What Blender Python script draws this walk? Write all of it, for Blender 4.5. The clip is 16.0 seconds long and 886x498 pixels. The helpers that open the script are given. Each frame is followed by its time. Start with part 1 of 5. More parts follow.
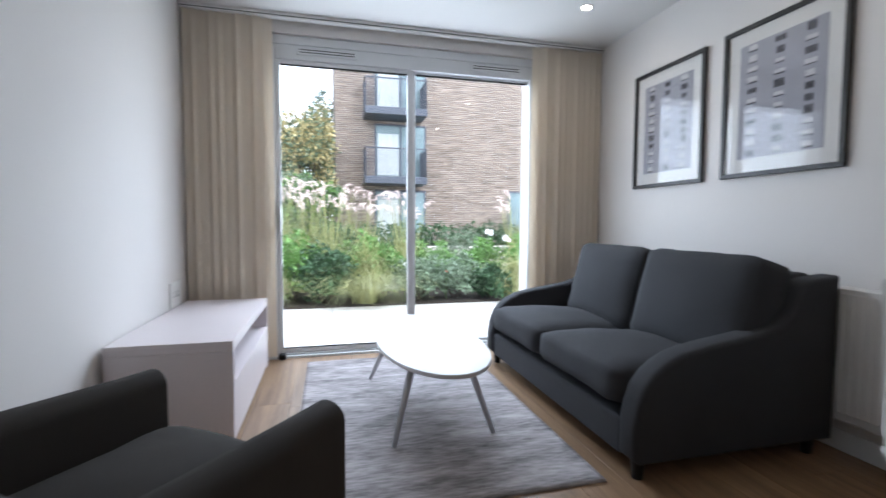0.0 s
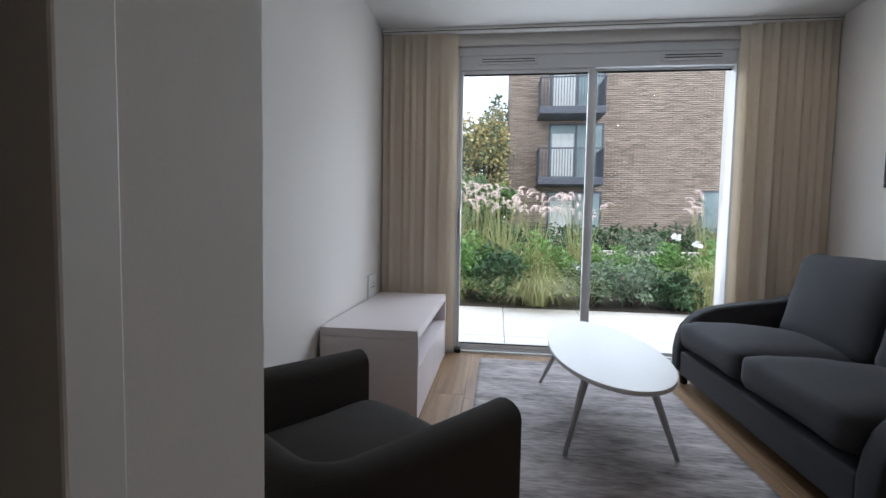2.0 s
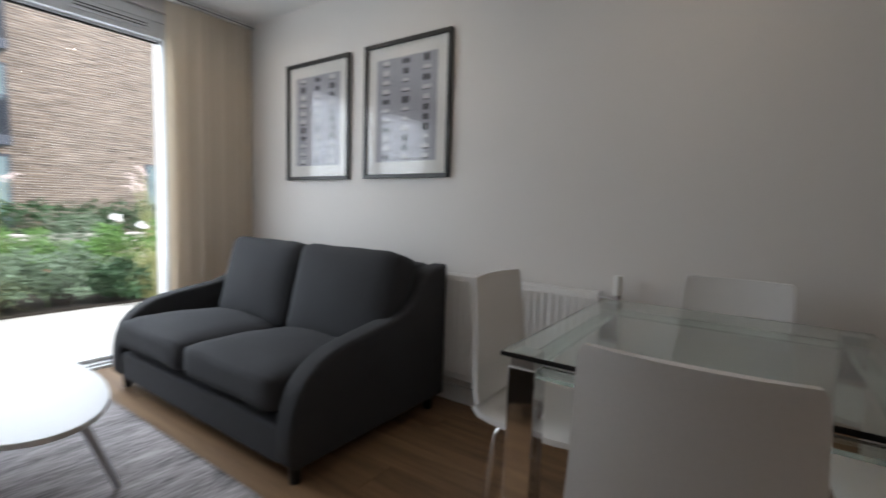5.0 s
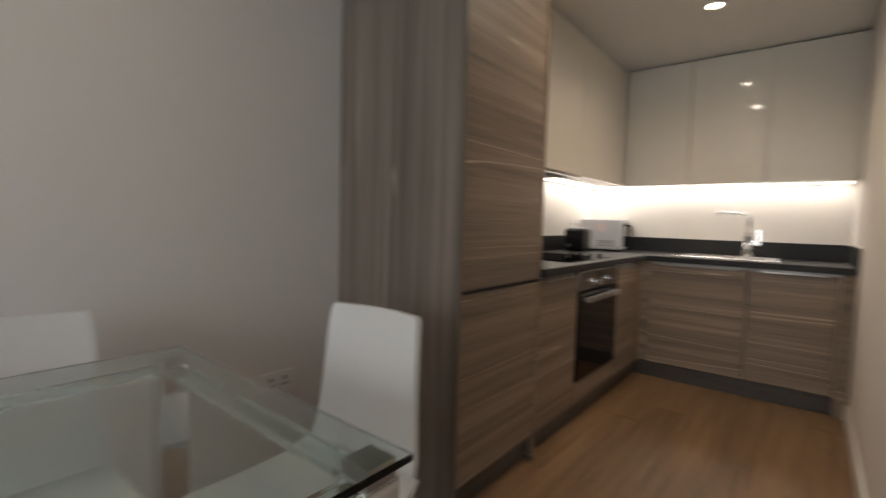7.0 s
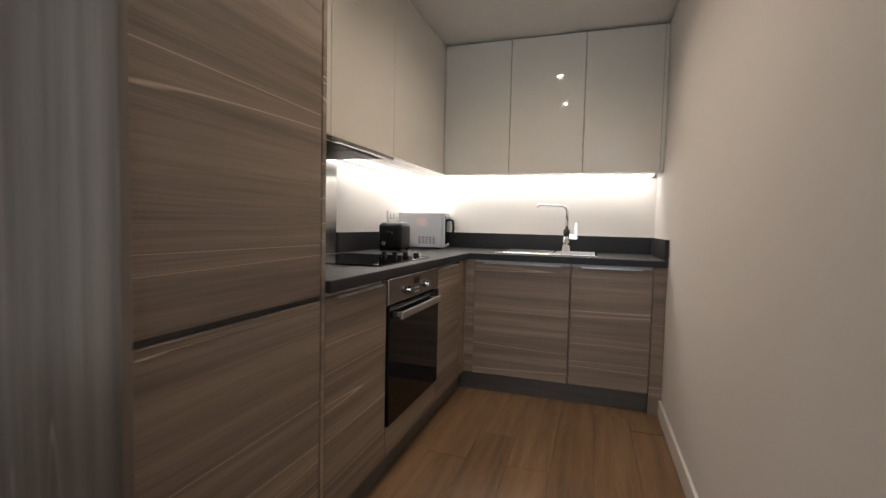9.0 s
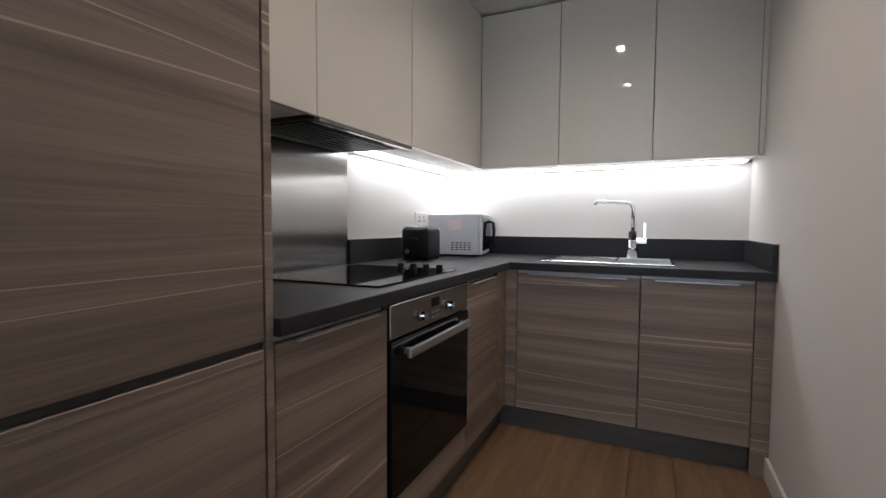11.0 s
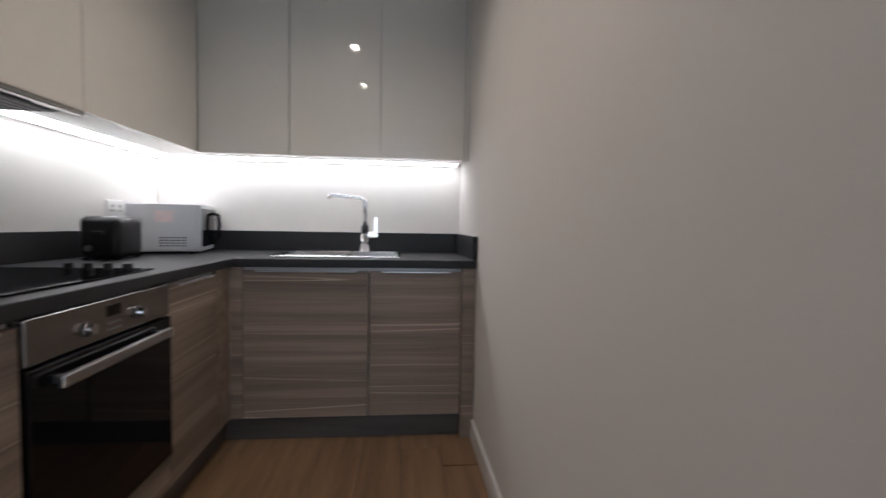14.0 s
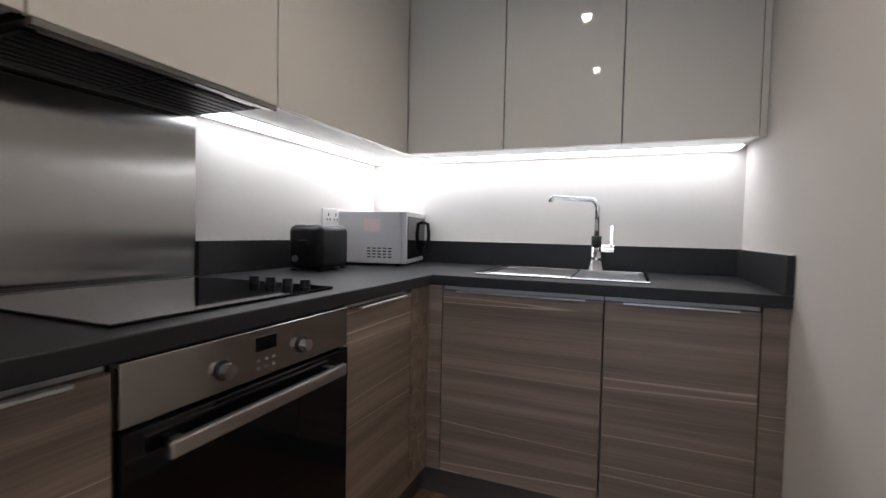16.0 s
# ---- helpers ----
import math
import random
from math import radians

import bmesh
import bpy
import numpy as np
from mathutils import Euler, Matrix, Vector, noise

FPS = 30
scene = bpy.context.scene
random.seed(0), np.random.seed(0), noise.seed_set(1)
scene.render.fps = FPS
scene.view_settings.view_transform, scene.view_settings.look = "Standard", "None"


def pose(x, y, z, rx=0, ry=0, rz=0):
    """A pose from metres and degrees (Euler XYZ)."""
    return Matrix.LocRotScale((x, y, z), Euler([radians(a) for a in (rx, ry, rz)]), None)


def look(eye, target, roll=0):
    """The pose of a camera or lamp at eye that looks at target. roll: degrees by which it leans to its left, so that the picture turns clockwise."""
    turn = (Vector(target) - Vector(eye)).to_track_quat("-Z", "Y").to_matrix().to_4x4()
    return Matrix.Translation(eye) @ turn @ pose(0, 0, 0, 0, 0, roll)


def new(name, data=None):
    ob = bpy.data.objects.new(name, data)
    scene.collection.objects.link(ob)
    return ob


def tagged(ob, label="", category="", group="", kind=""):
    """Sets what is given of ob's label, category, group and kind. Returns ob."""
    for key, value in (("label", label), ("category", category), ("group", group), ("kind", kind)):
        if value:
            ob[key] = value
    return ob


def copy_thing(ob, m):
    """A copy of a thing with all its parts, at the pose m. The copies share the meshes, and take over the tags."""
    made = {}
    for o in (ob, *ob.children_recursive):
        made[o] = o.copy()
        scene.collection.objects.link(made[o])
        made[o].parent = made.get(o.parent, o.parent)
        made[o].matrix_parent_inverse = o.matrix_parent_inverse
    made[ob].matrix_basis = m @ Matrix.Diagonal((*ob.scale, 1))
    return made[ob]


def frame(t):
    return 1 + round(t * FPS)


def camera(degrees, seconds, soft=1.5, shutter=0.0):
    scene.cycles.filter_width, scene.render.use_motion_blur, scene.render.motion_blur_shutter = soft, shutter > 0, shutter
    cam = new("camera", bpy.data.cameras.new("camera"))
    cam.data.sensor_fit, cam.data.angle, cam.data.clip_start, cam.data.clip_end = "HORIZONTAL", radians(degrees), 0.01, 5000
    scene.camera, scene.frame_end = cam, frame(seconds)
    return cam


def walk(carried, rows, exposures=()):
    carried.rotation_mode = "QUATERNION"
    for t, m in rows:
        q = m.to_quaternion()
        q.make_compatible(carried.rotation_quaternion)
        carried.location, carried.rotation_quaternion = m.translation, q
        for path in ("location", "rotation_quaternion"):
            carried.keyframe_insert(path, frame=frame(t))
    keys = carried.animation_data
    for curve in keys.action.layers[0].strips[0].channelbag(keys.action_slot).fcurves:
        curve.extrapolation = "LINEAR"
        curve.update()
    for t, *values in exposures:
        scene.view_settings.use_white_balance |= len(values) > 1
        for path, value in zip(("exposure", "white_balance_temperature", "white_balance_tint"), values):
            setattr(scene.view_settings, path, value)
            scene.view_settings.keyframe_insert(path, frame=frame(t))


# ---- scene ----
cam = camera(88.6, 16.0, soft=1.5, shutter=0.5)
PATH = [
    (0, (0.237, -0.025, 1.006), (0.728, 1.911, 0.891), 0.3),
    (0.5, (0.226, -0.027, 1.005), (0.406, 1.963, 0.905), 0.5),
    (1, (0.206, -0.03, 1.003), (0.119, 1.966, 0.911), 0.4),
    (1.5, (0.204, -0.032, 0.997), (-0.041, 1.95, 0.899), 0.6),
    (2, (0.204, -0.046, 1.016), (-0.037, 1.936, 0.898), 1.0),
    (2.5, (0.209, -0.041, 1.01), (0.133, 1.954, 0.897), 1.1),
    (3, (0.247, -0.028, 1.001), (0.476, 1.956, 0.893), 1.0),
    (3.2, (0.266, -0.03, 1.002), (0.641, 1.931, 0.888), 1.4),
    (5.3, (0.38, 0.111, 1.089), (2.202, 0.922, 0.941), 2.9),
    (5.5, (0.455, 0.19, 1.084), (2.380, 0.724, 0.966), 3.6),
    (6, (0.622, 0.295, 1.081), (2.570, -0.138, 0.972), 0.6),
    (6.5, (0.758, 0.312, 1.093), (2.464, -0.725, 0.98), 0.7),
    (7, (0.836, 0.273, 1.118), (2.091, -1.279, 0.997), 1.6),
    (7.5, (0.956, 0.147, 1.116), (1.569, -1.754, 1.015), -0.5),
    (8, (0.966, -0.052, 1.087), (1.419, -1.999, 1.047), 1.3),
    (8.5, (0.954, -0.204, 1.09), (1.588, -2.096, 0.957), 2.2),
    (9, (1.021, -0.436, 1.092), (1.645, -2.333, 0.983), 1.3),
    (11.3, (1.098, -0.979, 1.108), (1.949, -2.786, 1.001), 0.3),
    (11.5, (1.105, -0.998, 1.109), (1.881, -2.837, 0.992), 0.5),
    (12, (1.067, -1.021, 1.1), (1.621, -2.939, 0.986), -0.0),
    (12.5, (1.026, -1.032, 1.097), (1.237, -3.018, 0.982), 0.6),
    (13, (0.956, -1.03, 1.095), (0.752, -3.017, 0.989), 0.9),
    (13.5, (0.92, -1.035, 1.096), (0.539, -2.995, 0.987), 1.2),
    (14, (0.989, -1.051, 1.085), (0.801, -3.039, 0.98), 1.0),
    (14.5, (1.084, -1.093, 1.088), (1.261, -3.081, 0.837), 0.6),
    (15, (1.159, -1.194, 1.08), (1.591, -3.14, 0.919), -0.7),
    (15.5, (1.075, -1.415, 1.094), (1.725, -3.304, 0.997), 2.3),
    (16, (1.072, -1.64, 1.079), (1.822, -3.492, 1.004), 1.2),
]
EXPOSURES = [(0.0, 0.72, 5800, 10), (0.7, 0.3, 5900, 10), (1.5, 0.0, 6050, 10), (2.2, -0.02, 6050, 10), (3.2, 0.12, 6050, 10), (5.3, 0.55, 6350, 10), (6.2, 0.92, 6500, 10), (7.0, 1.0, 6600, 10), (8.0, 1.15, 6600, 10), (9.0, 1.15, 6100, 10), (11.3, 0.92, 5400, 10), (16.0, 0.88, 5400, 10)]
walk(cam, [(t, look(eye, target, roll)) for t, eye, target, roll in PATH], EXPOSURES)

# ---- world, sun, exposure ----
world = bpy.data.worlds.new("sky")
scene.world = world
world.use_nodes = True
wn = world.node_tree.nodes
wl = world.node_tree.links
sky = wn.new("ShaderNodeTexSky")
sky.sky_type = "NISHITA"
sky.sun_disc = False
sky.sun_elevation, sky.sun_rotation = radians(40), radians(200)
sky.air_density, sky.dust_density = 1.0, 4.0
pale = wn.new("ShaderNodeMix")
pale.data_type = "RGBA"
pale.inputs[0].default_value = 0.75
pale.inputs[7].default_value = (11.0, 11.5, 12.2, 1)
wl.new(sky.outputs[0], pale.inputs[6])
wl.new(pale.outputs[2], wn["Background"].inputs[0])
wn["Background"].inputs[1].default_value = 0.215

sun = new("sun", bpy.data.lights.new("sun", "SUN"))
sun.data.energy, sun.data.angle, sun.data.color = 1.45, radians(15), (1, 0.95, 0.88)
sun.matrix_world = look((0, 0, 30), (-8, 14, 8))

# the light of the open sky: steep from above the terrace, and level through the window's opening
skylight = new("sky_lamp", bpy.data.lights.new("sky_lamp", "AREA"))
skylight.data.shape, skylight.data.size, skylight.data.size_y = "RECTANGLE", 4.0, 1.6
skylight.data.energy, skylight.data.color = 150.0, (0.84, 0.92, 1.0)
skylight.matrix_world = look((0.95, 5.9, 3.9), (0.95, 1.7, 0.3))
windowlight = new("window_lamp", bpy.data.lights.new("window_lamp", "AREA"))
windowlight.data.shape, windowlight.data.size, windowlight.data.size_y = "RECTANGLE", 1.85, 1.5
windowlight.data.energy, windowlight.data.color = 18.0, (0.82, 0.91, 1.0)
windowlight.matrix_world = look((0.87, 3.66, 1.35), (1.0, 0.0, 0.9))

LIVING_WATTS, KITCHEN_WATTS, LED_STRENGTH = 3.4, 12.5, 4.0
WARM = (1.0, 0.78, 0.57)
LED_WHITE = (1.0, 0.90, 0.78)


# ---- materials ----
def material(name, colour, rough=0.5, metal=0.0, spread=0.06, scale=30.0, bump=0.0, coarse=1.3, stretch=(1, 1, 1), spec=0.5, coat=0.0):
    m = bpy.data.materials.new(name)
    m.use_nodes = True
    n, l = m.node_tree.nodes, m.node_tree.links
    b = n["Principled BSDF"]
    b.inputs["Roughness"].default_value, b.inputs["Metallic"].default_value = rough, metal
    b.inputs["Specular IOR Level"].default_value = spec
    b.inputs["Coat Weight"].default_value = coat
    b.inputs["Coat Roughness"].default_value = 0.03
    at = n.new("ShaderNodeTexCoord")
    mp = n.new("ShaderNodeMapping")
    mp.inputs["Scale"].default_value = stretch
    l.new(at.outputs["Object"], mp.inputs[0])
    fine, wide = n.new("ShaderNodeTexNoise"), n.new("ShaderNodeTexNoise")
    fine.inputs["Scale"].default_value, fine.inputs["Detail"].default_value = scale, 6
    wide.inputs["Scale"].default_value, wide.inputs["Detail"].default_value = coarse, 3
    l.new(mp.outputs[0], fine.inputs[0])
    l.new(mp.outputs[0], wide.inputs[0])
    mix = n.new("ShaderNodeMath")
    mix.operation = "ADD"
    l.new(fine.outputs[0], mix.inputs[0])
    l.new(wide.outputs[0], mix.inputs[1])
    ramp = n.new("ShaderNodeMapRange")
    ramp.inputs[1].default_value, ramp.inputs[2].default_value = 0.6, 1.4
    ramp.inputs[3].default_value, ramp.inputs[4].default_value = 1 - spread, 1 + spread
    l.new(mix.outputs[0], ramp.inputs[0])
    tint = n.new("ShaderNodeMix")
    tint.data_type, tint.blend_type = "RGBA", "MULTIPLY"
    tint.inputs[0].default_value = 1
    tint.inputs[6].default_value = (*colour, 1)
    l.new(ramp.outputs[0], tint.inputs[7])
    l.new(tint.outputs[2], b.inputs["Base Color"])
    if bump:
        bp = n.new("ShaderNodeBump")
        bp.inputs["Strength"].default_value, bp.inputs["Distance"].default_value = bump, 0.004
        l.new(fine.outputs[0], bp.inputs["Height"])
        l.new(bp.outputs[0], b.inputs["Normal"])
    return m


def wood(name, dark, light, stretch, rough=0.45, streak=0.0, scale=9.0, own=0.0, bump=0.12):
    """Grain that runs along the axis with the small factor in stretch; streak adds pale open-grain lines."""
    m = bpy.data.materials.new(name)
    m.use_nodes = True
    n, l = m.node_tree.nodes, m.node_tree.links
    b = n["Principled BSDF"]
    b.inputs["Roughness"].default_value = rough
    geo = n.new("ShaderNodeNewGeometry")
    info = n.new("ShaderNodeObjectInfo")
    shift = n.new("ShaderNodeVectorMath")
    shift.operation = "MULTIPLY_ADD"
    many = n.new("ShaderNodeCombineXYZ")
    for i in range(3):
        l.new(info.outputs["Random"], many.inputs[i])
    shift.inputs[1].default_value = (7.0, 5.0, 9.0)
    l.new(many.outputs[0], shift.inputs[0])
    l.new(geo.outputs["Position"], shift.inputs[2])
    mp = n.new("ShaderNodeMapping")
    mp.inputs["Scale"].default_value = stretch
    l.new(shift.outputs[0], mp.inputs[0])
    grain, fibre, board = [n.new("ShaderNodeTexNoise") for _ in range(3)]
    grain.inputs["Scale"].default_value, grain.inputs["Detail"].default_value, grain.inputs["Distortion"].default_value = scale, 5, 0.25
    fibre.inputs["Scale"].default_value, fibre.inputs["Detail"].default_value = scale * 9, 4
    board.inputs["Scale"].default_value, board.inputs["Detail"].default_value = scale * 0.25, 2
    for t in (grain, fibre, board):
        l.new(mp.outputs[0], t.inputs[0])
    add = n.new("ShaderNodeMath")
    add.operation = "MULTIPLY_ADD"
    add.inputs[1].default_value = 0.45
    l.new(fibre.outputs[0], add.inputs[0])
    l.new(grain.outputs[0], add.inputs[2])
    add2 = n.new("ShaderNodeMath")
    add2.operation = "MULTIPLY_ADD"
    add2.inputs[1].default_value = 0.5
    l.new(board.outputs[0], add2.inputs[0])
    l.new(add.outputs[0], add2.inputs[2])
    if own:
        add3 = n.new("ShaderNodeMath")
        add3.operation = "MULTIPLY_ADD"
        add3.inputs[1].default_value = own
        l.new(info.outputs["Random"], add3.inputs[0])
        l.new(add2.outputs[0], add3.inputs[2])
        add2 = add3
    ramp = n.new("ShaderNodeValToRGB")
    ramp.color_ramp.elements[0].color, ramp.color_ramp.elements[1].color = (*dark, 1), (*light, 1)
    ramp.color_ramp.elements[0].position, ramp.color_ramp.elements[1].position = 0.0, 1.0
    half = n.new("ShaderNodeMapRange")
    half.inputs[1].default_value, half.inputs[2].default_value = 0.7, 1.25 + own
    l.new(add2.outputs[0], half.inputs[0])
    l.new(half.outputs[0], ramp.inputs[0])
    last = ramp.outputs[0]
    if streak:
        line = n.new("ShaderNodeTexNoise")
        line.inputs["Scale"].default_value, line.inputs["Detail"].default_value, line.inputs["Distortion"].default_value = scale * 0.5, 0.5, 0.0
        l.new(mp.outputs[0], line.inputs[0])
        off = n.new("ShaderNodeMath")
        off.operation = "SUBTRACT"
        off.inputs[1].default_value = 0.56
        l.new(line.outputs[0], off.inputs[0])
        size = n.new("ShaderNodeMath")
        size.operation = "ABSOLUTE"
        l.new(off.outputs[0], size.inputs[0])
        thin = n.new("ShaderNodeMapRange")
        thin.inputs[1].default_value, thin.inputs[2].default_value = 0.0015, 0.006
        thin.inputs[3].default_value, thin.inputs[4].default_value = streak, 0.0
        l.new(size.outputs[0], thin.inputs[0])
        mix = n.new("ShaderNodeMix")
        mix.data_type = "RGBA"
        mix.inputs[7].default_value = (*[min(1, c * 1.7) for c in light], 1)
        l.new(thin.outputs[0], mix.inputs[0])
        l.new(last, mix.inputs[6])
        last = mix.outputs[2]
    l.new(last, b.inputs["Base Color"])
    bp = n.new("ShaderNodeBump")
    bp.inputs["Strength"].default_value, bp.inputs["Distance"].default_value = bump, 0.003
    l.new(add.outputs[0], bp.inputs["Height"])
    l.new(bp.outputs[0], b.inputs["Normal"])
    return m


def glow(name, colour, strength):
    m = bpy.data.materials.new(name)
    m.use_nodes = True
    b = m.node_tree.nodes["Principled BSDF"]
    b.inputs["Emission Color"].default_value = (*colour, 1)
    b.inputs["Emission Strength"].default_value = strength
    return m


def glass(name, tint=(1, 1, 1), rough=0.0):
    m = bpy.data.materials.new(name)
    m.use_nodes = True
    b = m.node_tree.nodes["Principled BSDF"]
    b.inputs["Base Color"].default_value = (*tint, 1)
    b.inputs["Roughness"].default_value, b.inputs["IOR"].default_value = rough, 1.45
    b.inputs["Transmission Weight"].default_value = 1
    return m


def clear_pane(name, tint=(1, 1, 1), gloss=0.5):
    """Thin pane: lets light straight through and mirrors by Fresnel."""
    m = bpy.data.materials.new(name)
    m.use_nodes = True
    n, l = m.node_tree.nodes, m.node_tree.links
    n.remove(n["Principled BSDF"])
    a, g, f, x = n.new("ShaderNodeBsdfTransparent"), n.new("ShaderNodeBsdfGlossy"), n.new("ShaderNodeMath"), n.new("ShaderNodeMixShader")
    w = n.new("ShaderNodeLayerWeight")
    w.inputs[0].default_value = 0.5
    p = n.new("ShaderNodeMath")
    p.operation, f.operation = "POWER", "MULTIPLY_ADD"
    p.inputs[1].default_value = 5.0
    f.inputs[1].default_value, f.inputs[2].default_value = 0.9, 0.035
    l.new(w.outputs["Facing"], p.inputs[0])
    l.new(p.outputs[0], f.inputs[0])
    a.inputs[0].default_value = (*tint, 1)
    g.inputs["Roughness"].default_value = 0.01
    l.new(f.outputs[0], x.inputs[0])
    l.new(a.outputs[0], x.inputs[1])
    l.new(g.outputs[0], x.inputs[2])
    l.new(x.outputs[0], n["Material Output"].inputs[0])
    return m


def translucent(name, colour, share=0.45):
    m = material(name, colour, 0.8, spread=0.08, scale=260, stretch=(1, 1, 0.05))
    n, l = m.node_tree.nodes, m.node_tree.links
    t, x = n.new("ShaderNodeBsdfTranslucent"), n.new("ShaderNodeMixShader")
    t.inputs[0].default_value = (*[c * 0.9 for c in colour], 1)
    x.inputs[0].default_value = share
    l.new(n["Principled BSDF"].outputs[0], x.inputs[1])
    l.new(t.outputs[0], x.inputs[2])
    l.new(x.outputs[0], n["Material Output"].inputs[0])
    return m


def brick_material(name):
    m = bpy.data.materials.new(name)
    m.use_nodes = True
    n, l = m.node_tree.nodes, m.node_tree.links
    b = n["Principled BSDF"]
    b.inputs["Roughness"].default_value = 0.9
    at = n.new("ShaderNodeTexCoord")
    turn = n.new("ShaderNodeMapping")
    turn.inputs["Rotation"].default_value = (radians(90), 0, 0)
    l.new(at.outputs["Object"], turn.inputs[0])
    br = n.new("ShaderNodeTexBrick")
    br.inputs["Color1"].default_value = (0.225, 0.168, 0.130, 1)
    br.inputs["Color2"].default_value = (0.135, 0.100, 0.080, 1)
    br.inputs["Mortar"].default_value = (0.36, 0.325, 0.29, 1)
    br.inputs["Scale"].default_value = 1.0
    br.inputs["Mortar Size"].default_value = 0.012
    br.inputs["Brick Width"].default_value, br.inputs["Row Height"].default_value = 0.30, 0.085
    l.new(turn.outputs[0], br.inputs[0])
    no = n.new("ShaderNodeTexNoise")
    no.inputs["Scale"].default_value, no.inputs["Detail"].default_value = 2.2, 8
    mp = n.new("ShaderNodeMapping")
    mp.inputs["Scale"].default_value = (0.7, 1, 9)
    l.new(at.outputs["Object"], mp.inputs[0])
    l.new(mp.outputs[0], no.inputs[0])
    mr = n.new("ShaderNodeMapRange")
    mr.inputs[1].default_value, mr.inputs[2].default_value, mr.inputs[3].default_value, mr.inputs[4].default_value = 0.3, 0.7, 0.55, 1.5
    l.new(no.outputs[0], mr.inputs[0])
    mx = n.new("ShaderNodeMix")
    mx.data_type, mx.blend_type = "RGBA", "MULTIPLY"
    mx.inputs[0].default_value = 1
    l.new(br.outputs[0], mx.inputs[6])
    l.new(mr.outputs[0], mx.inputs[7])
    l.new(mx.outputs[2], b.inputs["Base Color"])
    return m


PAINT = material("wall_paint", (0.74, 0.71, 0.68), 0.75, spread=0.03, scale=180, bump=0.05)
CEILING = material("ceiling_paint", (0.76, 0.75, 0.73), 0.8, spread=0.02, scale=120, bump=0.04)
TRIM = material("white_trim", (0.76, 0.75, 0.73), 0.4, spread=0.02)
GREYTRIM = material("grey_trim", (0.33, 0.31, 0.29), 0.5, spread=0.05)
UPVC = material("white_window_frame", (0.70, 0.71, 0.72), 0.35, spread=0.02)
OAK = wood("oak_floor", (0.125, 0.070, 0.036), (0.32, 0.20, 0.108), (5.5, 0.35, 5.5), 0.42, own=0.10, scale=4.0)
WOOD_Y = wood("wood_front_across", (0.128, 0.096, 0.074), (0.325, 0.255, 0.198), (4, 0.085, 4.5), 0.5, streak=0.8, scale=4.5)
WOOD_X = wood("wood_front_back", (0.128, 0.096, 0.074), (0.325, 0.255, 0.198), (0.085, 4, 4.5), 0.5, streak=0.8, scale=4.5)
WOOD_Z = wood("wood_panel_upright", (0.135, 0.110, 0.092), (0.27, 0.228, 0.195), (6, 6, 0.16), 0.3, streak=0.6, scale=4.5)
PLINTH = wood("plinth_wood", (0.062, 0.056, 0.053), (0.115, 0.104, 0.098), (0.4, 0.4, 5), 0.4, scale=5)
WORKTOP = material("dark_worktop", (0.018, 0.018, 0.020), 0.5, spread=0.35, scale=220, bump=0.05, spec=0.35)
GLOSSY = material("gloss_cream", (0.74, 0.71, 0.65), 0.03, spread=0.01, spec=0.5, coat=0.4)
CARCASS = material("cabinet_carcass", (0.72, 0.70, 0.67), 0.35, spread=0.02)
STEEL = material("brushed_steel", (0.42, 0.405, 0.39), 0.17, 1.0, spread=0.06, scale=60, stretch=(1, 0.02, 14))
CHROME = material("chrome", (0.75, 0.75, 0.76), 0.06, 1.0, spread=0.01)
SHEET = material("brushed_sheet_steel", (0.40, 0.388, 0.376), 0.21, 1.0, spread=0.05, scale=60, stretch=(1, 14, 0.02))
# upright brushing: highlights spread sideways along the wall
SHEET_BSDF = SHEET.node_tree.nodes["Principled BSDF"]
SHEET_BSDF.inputs["Anisotropic"].default_value = 1.0
SIDEWAYS = SHEET.node_tree.nodes.new("ShaderNodeCombineXYZ")
SIDEWAYS.inputs[1].default_value = 1.0
SHEET.node_tree.links.new(SIDEWAYS.outputs[0], SHEET_BSDF.inputs["Tangent"])
SATIN = material("satin_metal", (0.62, 0.61, 0.60), 0.28, 1.0, spread=0.03)
BLACKGLASS = material("black_glass", (0.004, 0.004, 0.005), 0.04, spread=0.02, spec=0.3)
BLACK = material("black_plastic", (0.008, 0.008, 0.009), 0.4, spread=0.1, spec=0.3)
DARKMETAL = material("dark_metal", (0.06, 0.06, 0.062), 0.4, 0.8, spread=0.1)
SILVER = material("silver_plastic", (0.56, 0.56, 0.58), 0.35, 0.3, spread=0.03)
WHITE = material("white_plastic", (0.78, 0.77, 0.75), 0.35, spread=0.02)
LACQUER = material("white_lacquer", (0.72, 0.66, 0.67), 0.35, spread=0.03, scale=90)
TABLEWHITE = material("white_tabletop", (0.74, 0.755, 0.78), 0.42, spread=0.015, scale=70)
PALELEG = material("pale_painted_metal", (0.46, 0.46, 0.48), 0.45, spread=0.03)
SOFA = material("charcoal_fabric", (0.030, 0.031, 0.035), 0.95, spread=0.22, scale=420, bump=0.5, coarse=3)
ARMFAB = material("dark_grey_fabric", (0.034, 0.029, 0.025), 0.95, spread=0.2, scale=420, bump=0.5, coarse=3)
RUG = material("silver_rug", (0.27, 0.247, 0.25), 0.85, spread=0.75, scale=34, bump=0.8, coarse=5.0, stretch=(0.45, 1.9, 1))
BLIND = translucent("cream_blind", (0.92, 0.845, 0.735), 0.52)
LEATHER = material("white_faux_leather", (0.72, 0.71, 0.70), 0.38, spread=0.03, scale=140, bump=0.08)
PANE = clear_pane("window_pane")
TABLEGLASS = glass("green_glass", (0.86, 0.95, 0.92))
